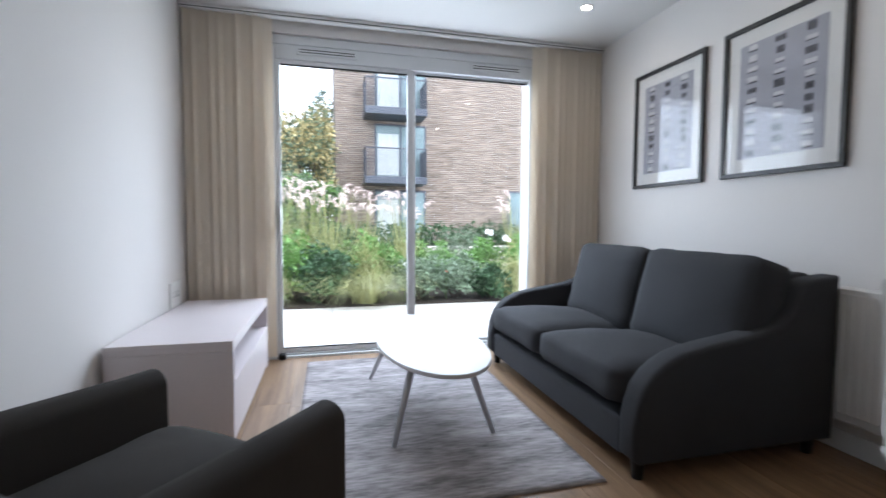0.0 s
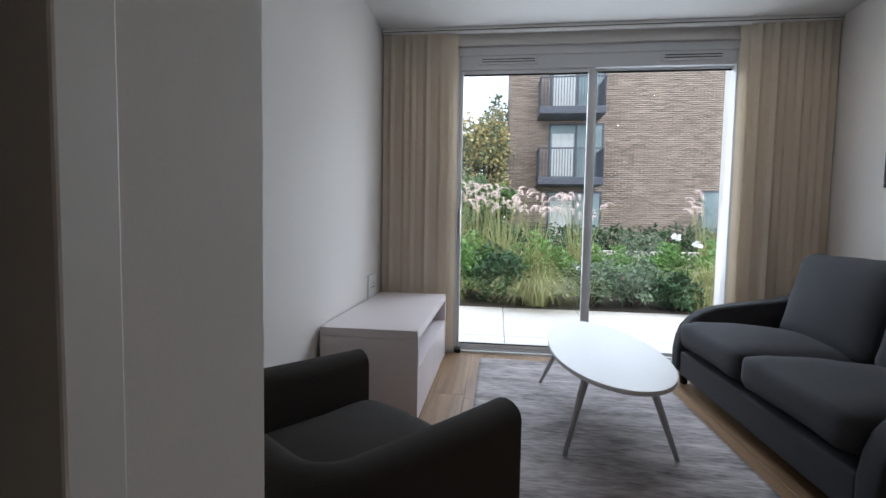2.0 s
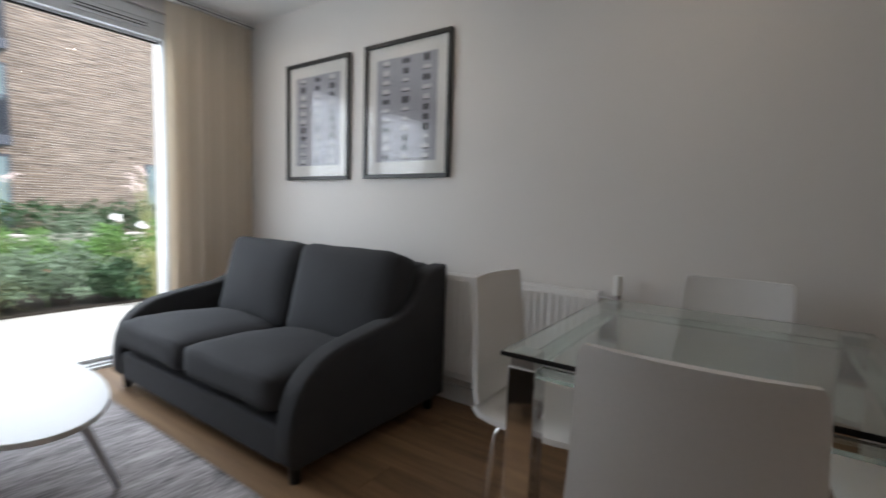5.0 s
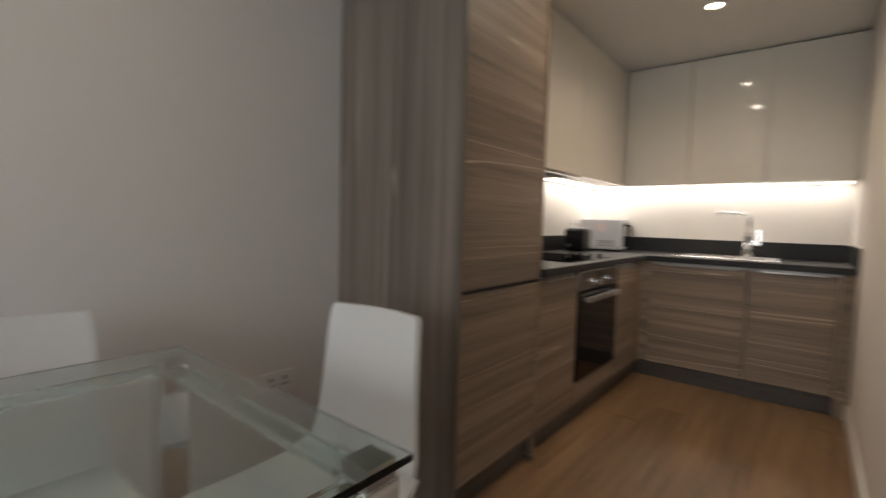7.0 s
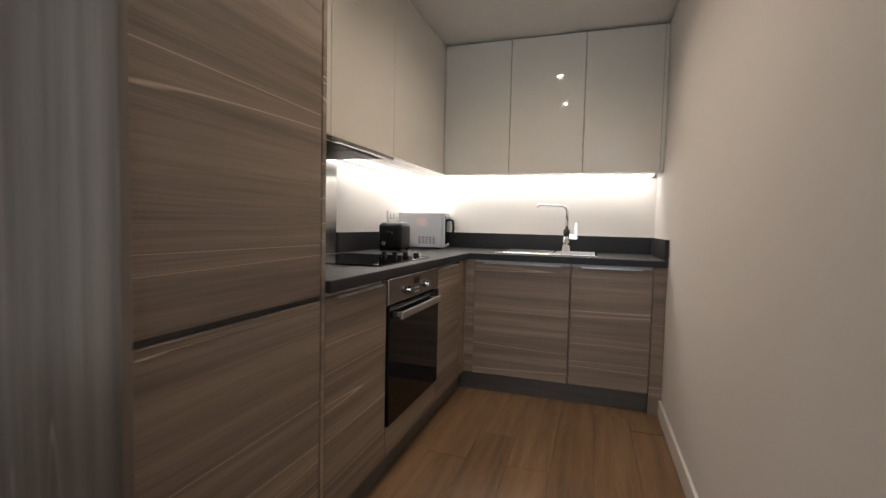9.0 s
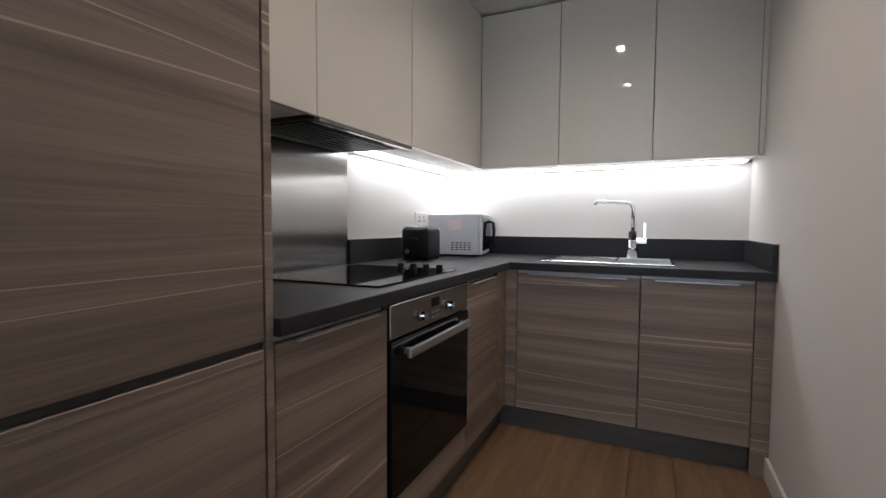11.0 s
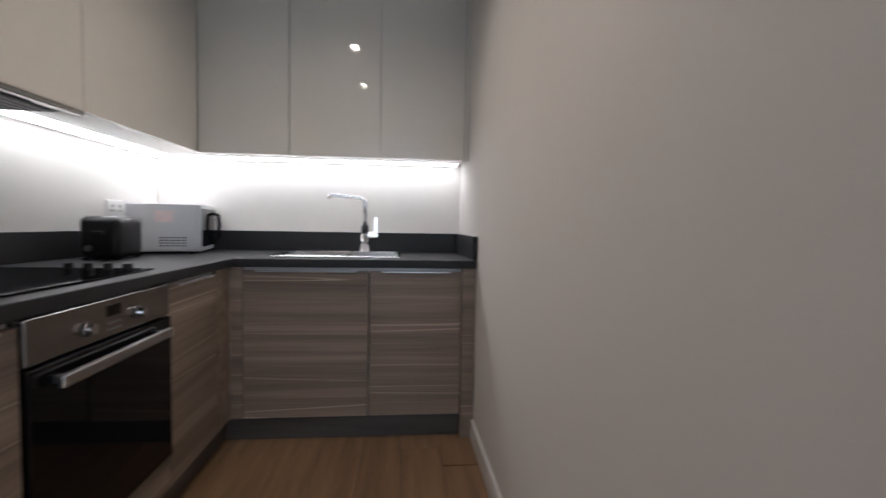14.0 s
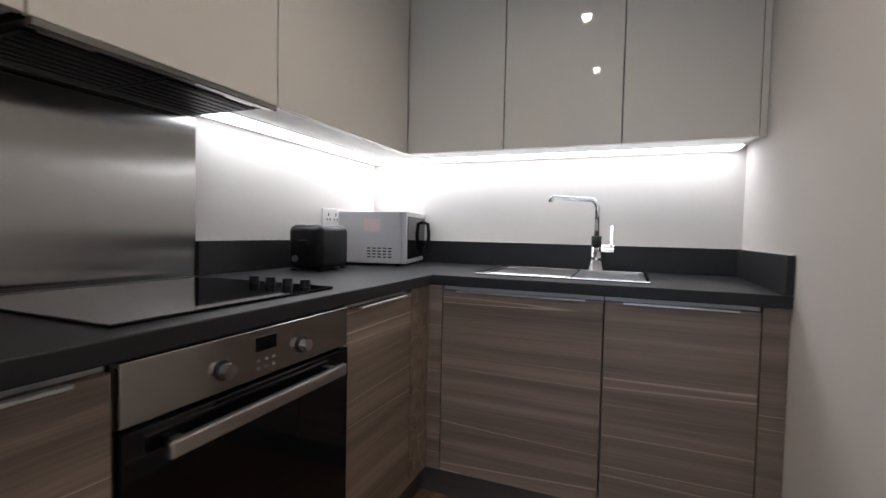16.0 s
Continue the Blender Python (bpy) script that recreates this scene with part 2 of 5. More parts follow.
FRAMEBLACK = wood("black_frame", (0.010, 0.009, 0.009), (0.03, 0.027, 0.025), (2, 2, 2), 0.4, scale=20)
MOUNT = material("picture_mount", (0.72, 0.71, 0.68), 0.9, spread=0.02)
PRINT = material("grey_print", (0.36, 0.36, 0.40), 0.9, spread=0.05)
INK = material("print_ink", (0.09, 0.09, 0.10), 0.9, spread=0.3, scale=50)
PAPER = material("print_paper", (0.58, 0.58, 0.58), 0.9, spread=0.1)
PICGLASS = clear_pane("picture_glass")
BRICK = brick_material("brown_brick")
GREYMETAL = material("grey_balcony_metal", (0.075, 0.085, 0.11), 0.45, 0.2, spread=0.1)
FARGLASS = material("far_glass", (0.20, 0.28, 0.30), 0.1, spread=0.4, scale=1.5, coarse=0.8)
CURTAIN = material("far_curtain", (0.62, 0.66, 0.66), 0.8, spread=0.15, scale=6, stretch=(6, 1, 0.1))
SLAB = material("paving_slab", (0.62, 0.59, 0.55), 0.85, spread=0.12, scale=60, bump=0.3)
SOIL = material("soil", (0.035, 0.027, 0.02), 0.95, spread=0.4, scale=20, bump=0.8)
LAWN = material("far_ground", (0.07, 0.085, 0.04), 0.95, spread=0.4, scale=5)
LEAFA = material("leaf_bright", (0.125, 0.25, 0.055), 0.6, spread=0.6, scale=7)
LEAFB = material("leaf_dark", (0.035, 0.085, 0.03), 0.55, spread=0.6, scale=7)
LEAFC = material("leaf_grey", (0.15, 0.21, 0.13), 0.6, spread=0.5, scale=7)
LEAFY = material("leaf_autumn", (0.50, 0.42, 0.20), 0.6, spread=0.5, scale=4)
STRAW = material("grass_blade", (0.36, 0.37, 0.16), 0.7, spread=0.5, scale=6)
PLUME = material("grass_plume", (0.70, 0.58, 0.54), 0.9, spread=0.3, scale=9)
BARK = material("bark", (0.06, 0.045, 0.035), 0.9, spread=0.4, scale=15, bump=0.8)
RED = material("red_petal", (0.75, 0.05, 0.03), 0.6, spread=0.2)
WHITEPETAL = material("white_petal", (0.8, 0.8, 0.78), 0.6, spread=0.1)
DOORWOOD = wood("dark_door_wood", (0.035, 0.022, 0.014), (0.09, 0.058, 0.038), (6, 6, 0.3), 0.4, scale=5)
BATHWOOD = wood("bathroom_wood", (0.055, 0.040, 0.030), (0.14, 0.105, 0.08), (0.3, 3, 4), 0.5, scale=6)
TILE = material("pale_stone_tile", (0.52, 0.48, 0.45), 0.4, spread=0.12, scale=14, coarse=3, stretch=(0.25, 1, 3))
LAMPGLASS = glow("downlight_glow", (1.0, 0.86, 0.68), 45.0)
LED = glow("led_glow", LED_WHITE, LED_STRENGTH)
TAG = material("red_tag", (0.70, 0.58, 0.58), 0.6, spread=0.1)


# ---- helpers of this scene ----
ORIGIN = {}


def box(bm, x0, x1, y0, y1, z0, z1, bevel=0.0, seg=2):
    made = bmesh.ops.create_cube(bm, size=1)["verts"]
    for v in made:
        v.co = Vector((x0 + (v.co.x + 0.5) * (x1 - x0), y0 + (v.co.y + 0.5) * (y1 - y0), z0 + (v.co.z + 0.5) * (z1 - z0)))
    if bevel:
        edges = list({e for v in made for e in v.link_edges})
        bmesh.ops.bevel(bm, geom=edges, offset=bevel, segments=seg, affect="EDGES", profile=0.5)
    return bm


def rod(bm, a, b, r0, r1=None, sides=12):
    a, b = Vector(a), Vector(b)
    r1 = r0 if r1 is None else r1
    way = b - a
    m = Matrix.Translation((a + b) / 2) @ way.to_track_quat("Z", "Y").to_matrix().to_4x4()
    bmesh.ops.create_cone(bm, cap_ends=True, segments=sides, radius1=r0, radius2=r1, depth=way.length, matrix=m)
    return bm


def tube(bm, points, r, sides=10):
    """A bent tube through points."""
    pts = [Vector(p) for p in points]
    rings = []
    up = None
    for i, p in enumerate(pts):
        d = (pts[min(i + 1, len(pts) - 1)] - pts[max(i - 1, 0)]).normalized()
        if up is None:
            up = d.orthogonal().normalized()
        side = d.cross(up).normalized()
        up = side.cross(d).normalized()
        rings.append([bm.verts.new(p + r * (math.cos(2 * math.pi * k / sides) * side + math.sin(2 * math.pi * k / sides) * up)) for k in range(sides)])
    for r0, r1 in zip(rings, rings[1:]):
        for k in range(sides):
            bm.faces.new((r0[k], r0[(k + 1) % sides], r1[(k + 1) % sides], r1[k]))
    bm.faces.new(rings[0][::-1])
    bm.faces.new(rings[-1])
    return bm


def prism(bm, outline, lo, hi, axis="z", bevel=0.0):
    """Outline (pairs) drawn out along an axis from lo to hi."""
    def at(p, h):
        return {"z": (p[0], p[1], h), "y": (p[0], h, p[1]), "x": (h, p[0], p[1])}[axis]
    low, high = [bm.verts.new(at(p, lo)) for p in outline], [bm.verts.new(at(p, hi)) for p in outline]
    n = len(outline)
    faces = [bm.faces.new(low[::-1]), bm.faces.new(high)]
    faces += [bm.faces.new((low[i], low[(i + 1) % n], high[(i + 1) % n], high[i])) for i in range(n)]
    bmesh.ops.recalc_face_normals(bm, faces=faces)
    if bevel:
        rim = [e for f in faces[:2] for e in f.edges]
        bmesh.ops.bevel(bm, geom=rim, offset=bevel, segments=3, affect="EDGES", profile=0.5)
    return bm


def mesh(name, bm, mat, smooth=False):
    data = bpy.data.meshes.new(name)
    bm.to_mesh(data)
    bm.free()
    data.materials.append(mat)
    if smooth:
        for p in data.polygons:
            p.use_smooth = True
    return data


def thing(name, at, label, category, group="", rz=0.0):
    ob = new(name)
    ob.empty_display_size = 0.05
    ob.matrix_world = pose(*at, 0, 0, rz)
    ORIGIN[ob.name] = Vector(at) if not rz else Vector((0, 0, 0))
    return tagged(ob, label, category, group)


def part(name, bm, mat, parent, label="", smooth=False):
    """One mesh under a thing; coordinates are the world's for unturned things and the thing's own for turned ones."""
    base = ORIGIN[parent.name]
    bmesh.ops.translate(bm, verts=bm.verts, vec=-base)
    ob = new(name, mesh(name, bm, mat, smooth))
    ob.parent = parent
    ORIGIN[ob.name] = base
    return tagged(ob, label) if label else ob


def solid(name, bm, mat, label, category, kind="structure", group="", smooth=False):
    ob = new(name, mesh(name, bm, mat, smooth))
    ORIGIN[ob.name] = Vector((0, 0, 0))
    return tagged(ob, label, category, group, kind)


def B(*a, **k):
    return box(bmesh.new(), *a, **k)


def smooth_angle(ob, degrees=40):
    for p in ob.data.polygons:
        p.use_smooth = True
    ob.data.set_sharp_from_angle(angle=radians(degrees))
    return ob


# ---- the rooms ----
EX, WX, KX = 2.46, -0.70, 0.605          # east wall, living room west wall, kitchen west wall
NY, SY, CZ, CL = 3.45, -3.97, 2.40, 2.45  # window wall, kitchen back wall, kitchen ceiling, living room ceiling
NIBX, NIBY, HALLY = -0.11, 0.53, -0.80    # projecting wall by the entrance, hall edge

floor = solid("floor", B(-2.4, EX + 0.02, SY - 0.02, NY + 0.02, -0.12, -0.012), DARKMETAL, "oak plank floor in a warm brown", "floor")
bm = bmesh.new()
box(bm, -2.6, EX + 0.2, SY - 0.2, -1.0, CZ, CL + 0.15)
box(bm, -2.6, EX + 0.2, -0.9995, NY + 0.2, CL, CL + 0.15)
solid("ceiling", bm, CEILING, "flat white painted ceiling", "ceiling")
solid("wall_east", B(EX, EX + 0.15, SY - 0.15, NY + 0.15, -0.1, CL + 0.02), PAINT, "off-white painted long wall", "wall")
solid("wall_south", B(KX - 0.1, EX, SY - 0.15, SY, -0.1, CZ), PAINT, "off-white painted kitchen end wall", "wall")
bm = box(bmesh.new(), KX - 0.028, KX, SY, HALLY, -0.1, CZ)
box(bm, KX - 0.11, KX - 0.0282, SY, HALLY - 0.16, -0.1, CZ)
solid("wall_kitchen", bm, PAINT, "off-white painted wall along the kitchen", "wall")
solid("wall_west", B(WX - 0.15, WX, NIBY, NY, -0.1, CL + 0.02), PAINT, "off-white painted living room wall", "wall")
bm = bmesh.new()
box(bm, WX - 0.15, NIBX, 0.295, NIBY, -0.1, CL + 0.02)
solid("wall_entrance", bm, PAINT, "short projecting off-white wall by the entrance", "wall")
bm = bmesh.new()
box(bm, NIBX - 0.14, NIBX - 0.02, HALLY, 0.294, 2.05, CL + 0.02)
box(bm, NIBX - 0.14, NIBX - 0.02, HALLY - 0.02, -0.72, -0.1, 2.05)
solid("wall_hall", bm, PAINT, "painted wall over the hall door", "wall")
WIN0, WIN1, WINT = -0.165, 1.905, 2.345
bm = bmesh.new()
box(bm, WX - 0.15, WIN0, NY, NY + 0.3, -0.1, CL + 0.02)
box(bm, WIN1, EX + 0.15, NY, NY + 0.3, -0.1, CL + 0.02)
box(bm, WIN0, WIN1, NY, NY + 0.3, WINT, CL + 0.02)
solid("wall_north", bm, PAINT, "off-white painted window wall", "wall")

# skirting
def skirting(x0, x1, y0, y1):
    bm = bmesh.new()
    box(bm, x0, x1, y0, y1, 0.0, 0.095, bevel=0.004)
    return solid("baseboard", bm, TRIM, "white painted skirting board", "baseboard")


skirting(EX - 0.016, EX - 0.001, -0.975, NY - 0.001)
skirting(KX + 0.001, KX + 0.016, -3.33, HALLY)
skirting(WX + 0.001, WX + 0.016, NIBY + 0.002, NY - 0.001)
skirting(NIBX + 0.001, NIBX + 0.014, 0.31, NIBY - 0.001)

# entrance door, standing shut in the hall wall, with its lining
bm = bmesh.new()
box(bm, NIBX - 0.15, NIBX + 0.006, 0.238, 0.294, 0.0, 2.07, bevel=0.003)
box(bm, NIBX - 0.15, NIBX + 0.006, -0.78, -0.713, 0.0, 2.07, bevel=0.003)
box(bm, NIBX - 0.15, NIBX + 0.006, -0.712, 0.237, 2.02, 2.07, bevel=0.003)
solid("trim", bm, TRIM, "pale painted door lining", "trim")
door = solid("door_1", B(NIBX - 0.10, NIBX - 0.055, -0.71, 0.235, 0.008, 2.015, bevel=0.002), DOORWOOD, "dark wood veneer flush door, shut", "door")
bm = bmesh.new()
rod(bm, (NIBX - 0.055, -0.62, 1.02), (NIBX - 0.005, -0.62, 1.02), 0.01)
rod(bm, (NIBX - 0.01, -0.63, 1.02), (NIBX - 0.01, -0.50, 1.02), 0.009)
part("door_handle", bm, SATIN, door, "satin metal lever handle")

# jamb with latch keeps at the end of the kitchen wall
jamb = solid("door_2", B(KX - 0.031, KX - 0.0145, HALLY + 0.0005, HALLY + 0.014, 0.0, 2.07, bevel=0.002), BATHWOOD, "brown wooden door jamb of the bathroom", "door")
for z0, z1 in ((0.60, 0.85), (0.90, 1.0)):
    part("keep_plate", B(KX - 0.029, KX - 0.017, HALLY + 0.0142, HALLY + 0.0165, z0, z1), DARKMETAL, jamb, "dark latch keep")
solid("trim", B(KX - 0.014, KX + 0.003, HALLY + 0.0005, HALLY + 0.016, 0.0, CZ - 0.002, bevel=0.002), GREYTRIM, "grey painted end trim of the wall", "trim")

# bathroom beyond
bm = bmesh.new()
box(bm, -1.7, KX - 0.112, -2.72, -2.6, -0.1, CZ)
box(bm, -1.72, -1.6, -2.6, HALLY, -0.1, CZ)
box(bm, -1.6, -0.42, HALLY - 0.12, HALLY, -0.1, CZ)
solid("wall_bathroom", bm, TILE, "pale stone-tiled bathroom wall", "wall")
solid("wall_hall_far", B(-2.5, -2.4, -0.9, 0.45, -0.1, CL), PAINT, "painted end wall of the hall", "wall")
solid("wall_hall_north", B(-2.4, WX - 0.15, 0.295, 0.41, -0.1, CL), PAINT, "painted side wall of the hall", "wall")
solid("wall_hall_south", B(-2.4, -1.6, HALLY - 0.12, HALLY, -0.1, CZ), PAINT, "painted side wall of the hall", "wall")
vanity = thing("bath_panel", (-0.2, -2.3, 0), "boxed bath front in pale grey stone tile", "bath")
part("front", B(-1.58, KX - 0.116, -2.1, -2.06, 0.0, 0.59, bevel=0.003), TILE, vanity)
part("ledge", B(-1.58, KX - 0.116, -2.59, -2.105, 0.50, 0.61, bevel=0.006), WHITE, vanity, "white rim")
panel = thing("wall_panel", (-0.2, -2.59, 0.62), "dark horizontal-grain wooden wall panel over the bath", "panel")
part("board", B(-1.58, KX - 0.116, -2.597, -2.57, 0.62, 1.80, bevel=0.002), BATHWOOD, panel)
pot = thing("toiletry_box", (-0.38, -2.2, 0.61), "small white and blue-grey box on the bath rim", "box")
part("body", B(-0.445, -0.32, -2.26, -2.14, 0.61, 0.74, bevel=0.006), WHITE, pot)
part("print", B(-0.43, -0.335, -2.139, -2.137, 0.63, 0.70), GREYMETAL, pot)
bottle = thing("soap_bottle", (-0.265, -2.2, 0.61), "small black pump bottle on the bath rim", "bottle")
bm = tube(bmesh.new(), [(-0.265, -2.2, 0.61), (-0.265, -2.2, 0.618)], 0.034, 18)
rod(bm, (-0.265, -2.2, 0.6182), (-0.265, -2.2, 0.702), 0.036, 0.035, 18)
rod(bm, (-0.265, -2.2, 0.7022), (-0.265, -2.2, 0.718), 0.035, 0.014, 18)
part("body", bm, BLACK, bottle)
part("neck", rod(bmesh.new(), (-0.265, -2.2, 0.7182), (-0.265, -2.2, 0.75), 0.008), WHITE, bottle)
part("pump", B(-0.30, -0.255, -2.208, -2.192, 0.7502, 0.764, bevel=0.003), WHITE, bottle, "white pump head")


# ---- window, blinds ----
win = solid("window_1", B(WIN0, WIN1, NY + 0.03, NY + 0.11, 2.28, 2.343, bevel=0.003), UPVC, "white sliding patio door with two large panes", "window")


def frame_bar(*a):
    return part("window_frame", B(*a, bevel=0.004), UPVC, win)


frame_bar(WIN0, WIN0 + 0.05, NY + 0.03, NY + 0.11, 0.0, 2.278)
frame_bar(WIN1 - 0.05, WIN1, NY + 0.03, NY + 0.11, 0.0, 2.278)
frame_bar(WIN0 + 0.051, WIN1 - 0.051, NY + 0.03, NY + 0.11, 0.0, 0.03)
frame_bar(WIN0 + 0.051, WIN1 - 0.051, NY + 0.03, NY + 0.11, 2.175, 2.278)
frame_bar(WIN0 + 0.052, WIN0 + 0.075, NY + 0.04, NY + 0.07, 0.032, 2.173)
frame_bar(0.839, 0.889, NY + 0.036, NY + 0.068, 0.032, 2.173)
frame_bar(0.859, 0.909, NY + 0.072, NY + 0.104, 0.032, 2.173)
frame_bar(WIN0 + 0.077, 0.837, NY + 0.04, NY + 0.07, 0.032, 0.062)
frame_bar(WIN0 + 0.077, 0.837, NY + 0.04, NY + 0.07, 2.145, 2.173)
frame_bar(0.911, WIN1 - 0.053, NY + 0.072, NY + 0.10, 0.032, 0.055)
frame_bar(0.911, WIN1 - 0.053, NY + 0.072, NY + 0.10, 2.16, 2.173)
part("gasket", B(WIN0 + 0.078, 0.836, NY + 0.045, NY + 0.06, 2.135, 2.1445), BLACK, win, "black rubber seal")
part("gasket", B(0.914, WIN1 - 0.056, NY + 0.078, NY + 0.095, 2.15, 2.1595), BLACK, win, "black rubber seal")
part("gasket", B(WIN0 + 0.078, 0.836, NY + 0.045, NY + 0.06, 0.0625, 0.07), BLACK, win, "black rubber seal")
for x0, x1, y in ((WIN0 + 0.076, 0.838, NY + 0.054), (0.910, WIN1 - 0.052, NY + 0.088)):
    p = part("pane", B(x0, x1, y, y + 0.006, 0.06, 2.16), PANE, win, "clear double glazing")
    p.visible_shadow = False
for x0 in (0.03, 1.34):
    v = part("trickle_vent", B(x0, x0 + 0.43, NY + 0.012, NY + 0.0295, 2.21, 2.265, bevel=0.004), UPVC, win, "white slotted trickle vent")
    for k in range(2):
        part("slot", B(x0 + 0.02, x0 + 0.41, NY + 0.0105, NY + 0.0118, 2.223 + 0.018 * k, 2.229 + 0.018 * k), BLACK, v)
h = part("handle", B(-0.108, -0.09, NY + 0.008, NY + 0.039, 0.93, 1.13, bevel=0.006), SATIN, win, "satin pull handle")
part("door_stop", B(-0.12, -0.07, NY - 0.03, NY + 0.028, 0.001, 0.04, bevel=0.01), BLACK, win, "small dark door stop")
solid("window_sill", B(WIN0, WIN1, NY - 0.002, NY + 0.028, 0.0, 0.018, bevel=0.003), UPVC, "white threshold strip", "sill")

BY = NY - 0.065
rail = thing("blind_rail", (0.96, BY, CL - 0.04), "slim white head rail of vertical blinds, fixed to the ceiling", "blind rail")
part("track", B(WX + 0.005, EX - 0.005, BY - 0.025, BY + 0.025, CL - 0.038, CL - 0.001, bevel=0.004), TRIM, rail)
part("gap", B(WX + 0.006, EX - 0.006, BY - 0.0265, BY - 0.0253, CL - 0.028, CL - 0.023), BLACK, rail)


def blind(x0, x1, count, turn, sway):
    t = thing("vertical_blind", ((x0 + x1) / 2, BY, 0.03), "bunched cream fabric vertical blind slats at the window", "blind", "window blinds")
    for i in range(count):
        x = x0 + (x1 - x0) * (i + 0.5) / count
        a = radians(turn + sway * math.sin(i * 2.3) + random.uniform(-4, 4))
        bm = bmesh.new()
        ring = []
        for k in range(5):
            u = (k / 4 - 0.5) * 0.127
            w = 0.010 * math.cos(math.pi * (k / 4 - 0.5))
            ring.append((x + u * math.cos(a) - w * math.sin(a), BY + u * math.sin(a) + w * math.cos(a)))
        back = [(p[0] - 0.0012 * -math.sin(a), p[1] - 0.0012 * math.cos(a)) for p in ring[::-1]]
        prism(bm, ring + back, 0.035, CL - 0.04, "z")
        part("slat", bm, BLIND, t, smooth=False)
        bm = bmesh.new()
        box(bm, x - 0.006, x + 0.006, BY - 0.006, BY + 0.006, CL - 0.048, CL - 0.036)
        part("hanger", bm, WHITE, t)


blind(WX + 0.05, -0.16, 9, 18, 5)
blind(1.87, EX - 0.05, 10, -18, 6)


# ---- kitchen ----
FX, FY = 1.80, -3.30                       # door faces of the two runs
TALL0, TALL1 = -1.0, -1.645


def groove_door(bm, axis, face, a0, a1, z0, z1, thick=0.02):
    """A door with a bevelled finger edge on top; face is its front plane."""
    if axis == "x":
        box(bm, face, face + thick, a0, a1, z0, z1, bevel=0.002, seg=1)
    else:
        box(bm, a0, a1, face - thick, face, z0, z1, bevel=0.002, seg=1)
    return bm


tall = thing("tall_cabinet", (2.1, -1.32, 0), "tall grey-brown wood-grain cabinet housing a fridge", "cabinet", "kitchen units")
part("side_panel", B(FX - 0.012, EX - 0.002, TALL0 - 0.02, TALL0 + 0.0, 0.0, CZ - 0.002, bevel=0.001, seg=1), WOOD_Z, tall, "upright-grain grey wood end panel")
part("end_panel", B(FX - 0.002, EX - 0.002, TALL1, TALL1 + 0.02, 0.0, CZ - 0.002, bevel=0.001, seg=1), WOOD_Y, tall)
part("body", B(FX + 0.024, EX - 0.004, TALL1 + 0.0205, TALL0 - 0.0205, 0.12, CZ - 0.004), CARCASS, tall)
for z0, z1 in ((0.125, 0.850), (0.866, 2.385)):
    d = part("door", groove_door(bmesh.new(), "x", FX, TALL1 + 0.023, TALL0 - 0.023, z0, z1), WOOD_Y, tall)
    if z0 > 0.5:
        # dark strip fills the door gap in place of its shadow line
        part("gap_shadow", B(FX + 0.006, FX + 0.0225, TALL1 + 0.03, TALL0 - 0.03, 0.8515, 0.8645), DARKMETAL, d, "dark strip for the shadow between the doors")
    if z0 < 0.5:
        part("lip", B(FX - 0.003, FX - 0.0004, TALL1 + 0.03, TALL0 - 0.03, 0.829, 0.833), WOOD_Y, d)


def base_unit(axis, a0, a1, label, handle=True, door_gap=0.0015):
    """A base cabinet between a0 and a1 along its run, with one door."""
    lo, hi = min(a0, a1), max(a0, a1)
    if axis == "x":
        t = thing("base_cabinet", (FX + 0.3, (lo + hi) / 2, 0), label, "cabinet", "kitchen units")
        part("body", B(FX + 0.022, EX - 0.03, lo + 0.001, hi - 0.001, 0.12, 0.868), CARCASS, t)
        d = part("door", groove_door(bmesh.new(), "x", FX, lo + door_gap, hi - door_gap, 0.125, 0.852), WOOD_Y, t)
        if handle:
            part("handle", B(FX - 0.014, FX - 0.0005, lo + 0.06, hi - 0.06, 0.846, 0.854, bevel=0.002, seg=1), SATIN, d, "slim satin edge pull")
    else:
        t = thing("base_cabinet", ((lo + hi) / 2, FY - 0.3, 0), label, "cabinet", "kitchen units")
        part("body", B(lo + 0.001, hi - 0.001, SY + 0.03, FY - 0.022, 0.12, 0.868), CARCASS, t)
        d = part("door", groove_door(bmesh.new(), "y", FY, lo + door_gap, hi - door_gap, 0.125, 0.852), WOOD_X, t)
        if handle:
            part("handle", B(lo + 0.06, hi - 0.06, FY + 0.0005, FY + 0.014, 0.846, 0.854, bevel=0.002, seg=1), SATIN, d, "slim satin edge pull")
    return t


OV0, OV1 = -2.095, -2.72
base_unit("x", TALL1 - 0.003, OV0 + 0.003, "narrow wood-grain base cabinet beside the oven")
base_unit("x", OV1 - 0.003, -3.14, "wood-grain base cabinet between the oven and the corner")
base_unit("y", 1.14, 1.742, "wood-grain base cabinet under the sink")
base_unit("y", 0.678, 1.137, "wood-grain base cabinet next to the wall")
for name, bm in (("filler_panel", B(FX + 0.002, FX + 0.02, FY + 0.001, -3.1425, 0.125, 0.868)), ("filler_panel", B(1.744, FX + 0.0015, FY - 0.02, FY - 0.001, 0.125, 0.868)), ("filler_panel", B(KX + 0.002, 0.676, FY - 0.02, FY - 0.001, 0.0, 0.868))):
    tagged(new(name, mesh(name, bm, WOOD_X)), "narrow wood-grain filler strip beside a cabinet", "filler panel", "kitchen units")
bm = bmesh.new()
box(bm, FX + 0.045, FX + 0.06, FY - 0.045, TALL0 - 0.0205, 0.0, 0.121)
box(bm, 0.677, FX + 0.044, FY - 0.06, FY - 0.045, 0.0, 0.121)
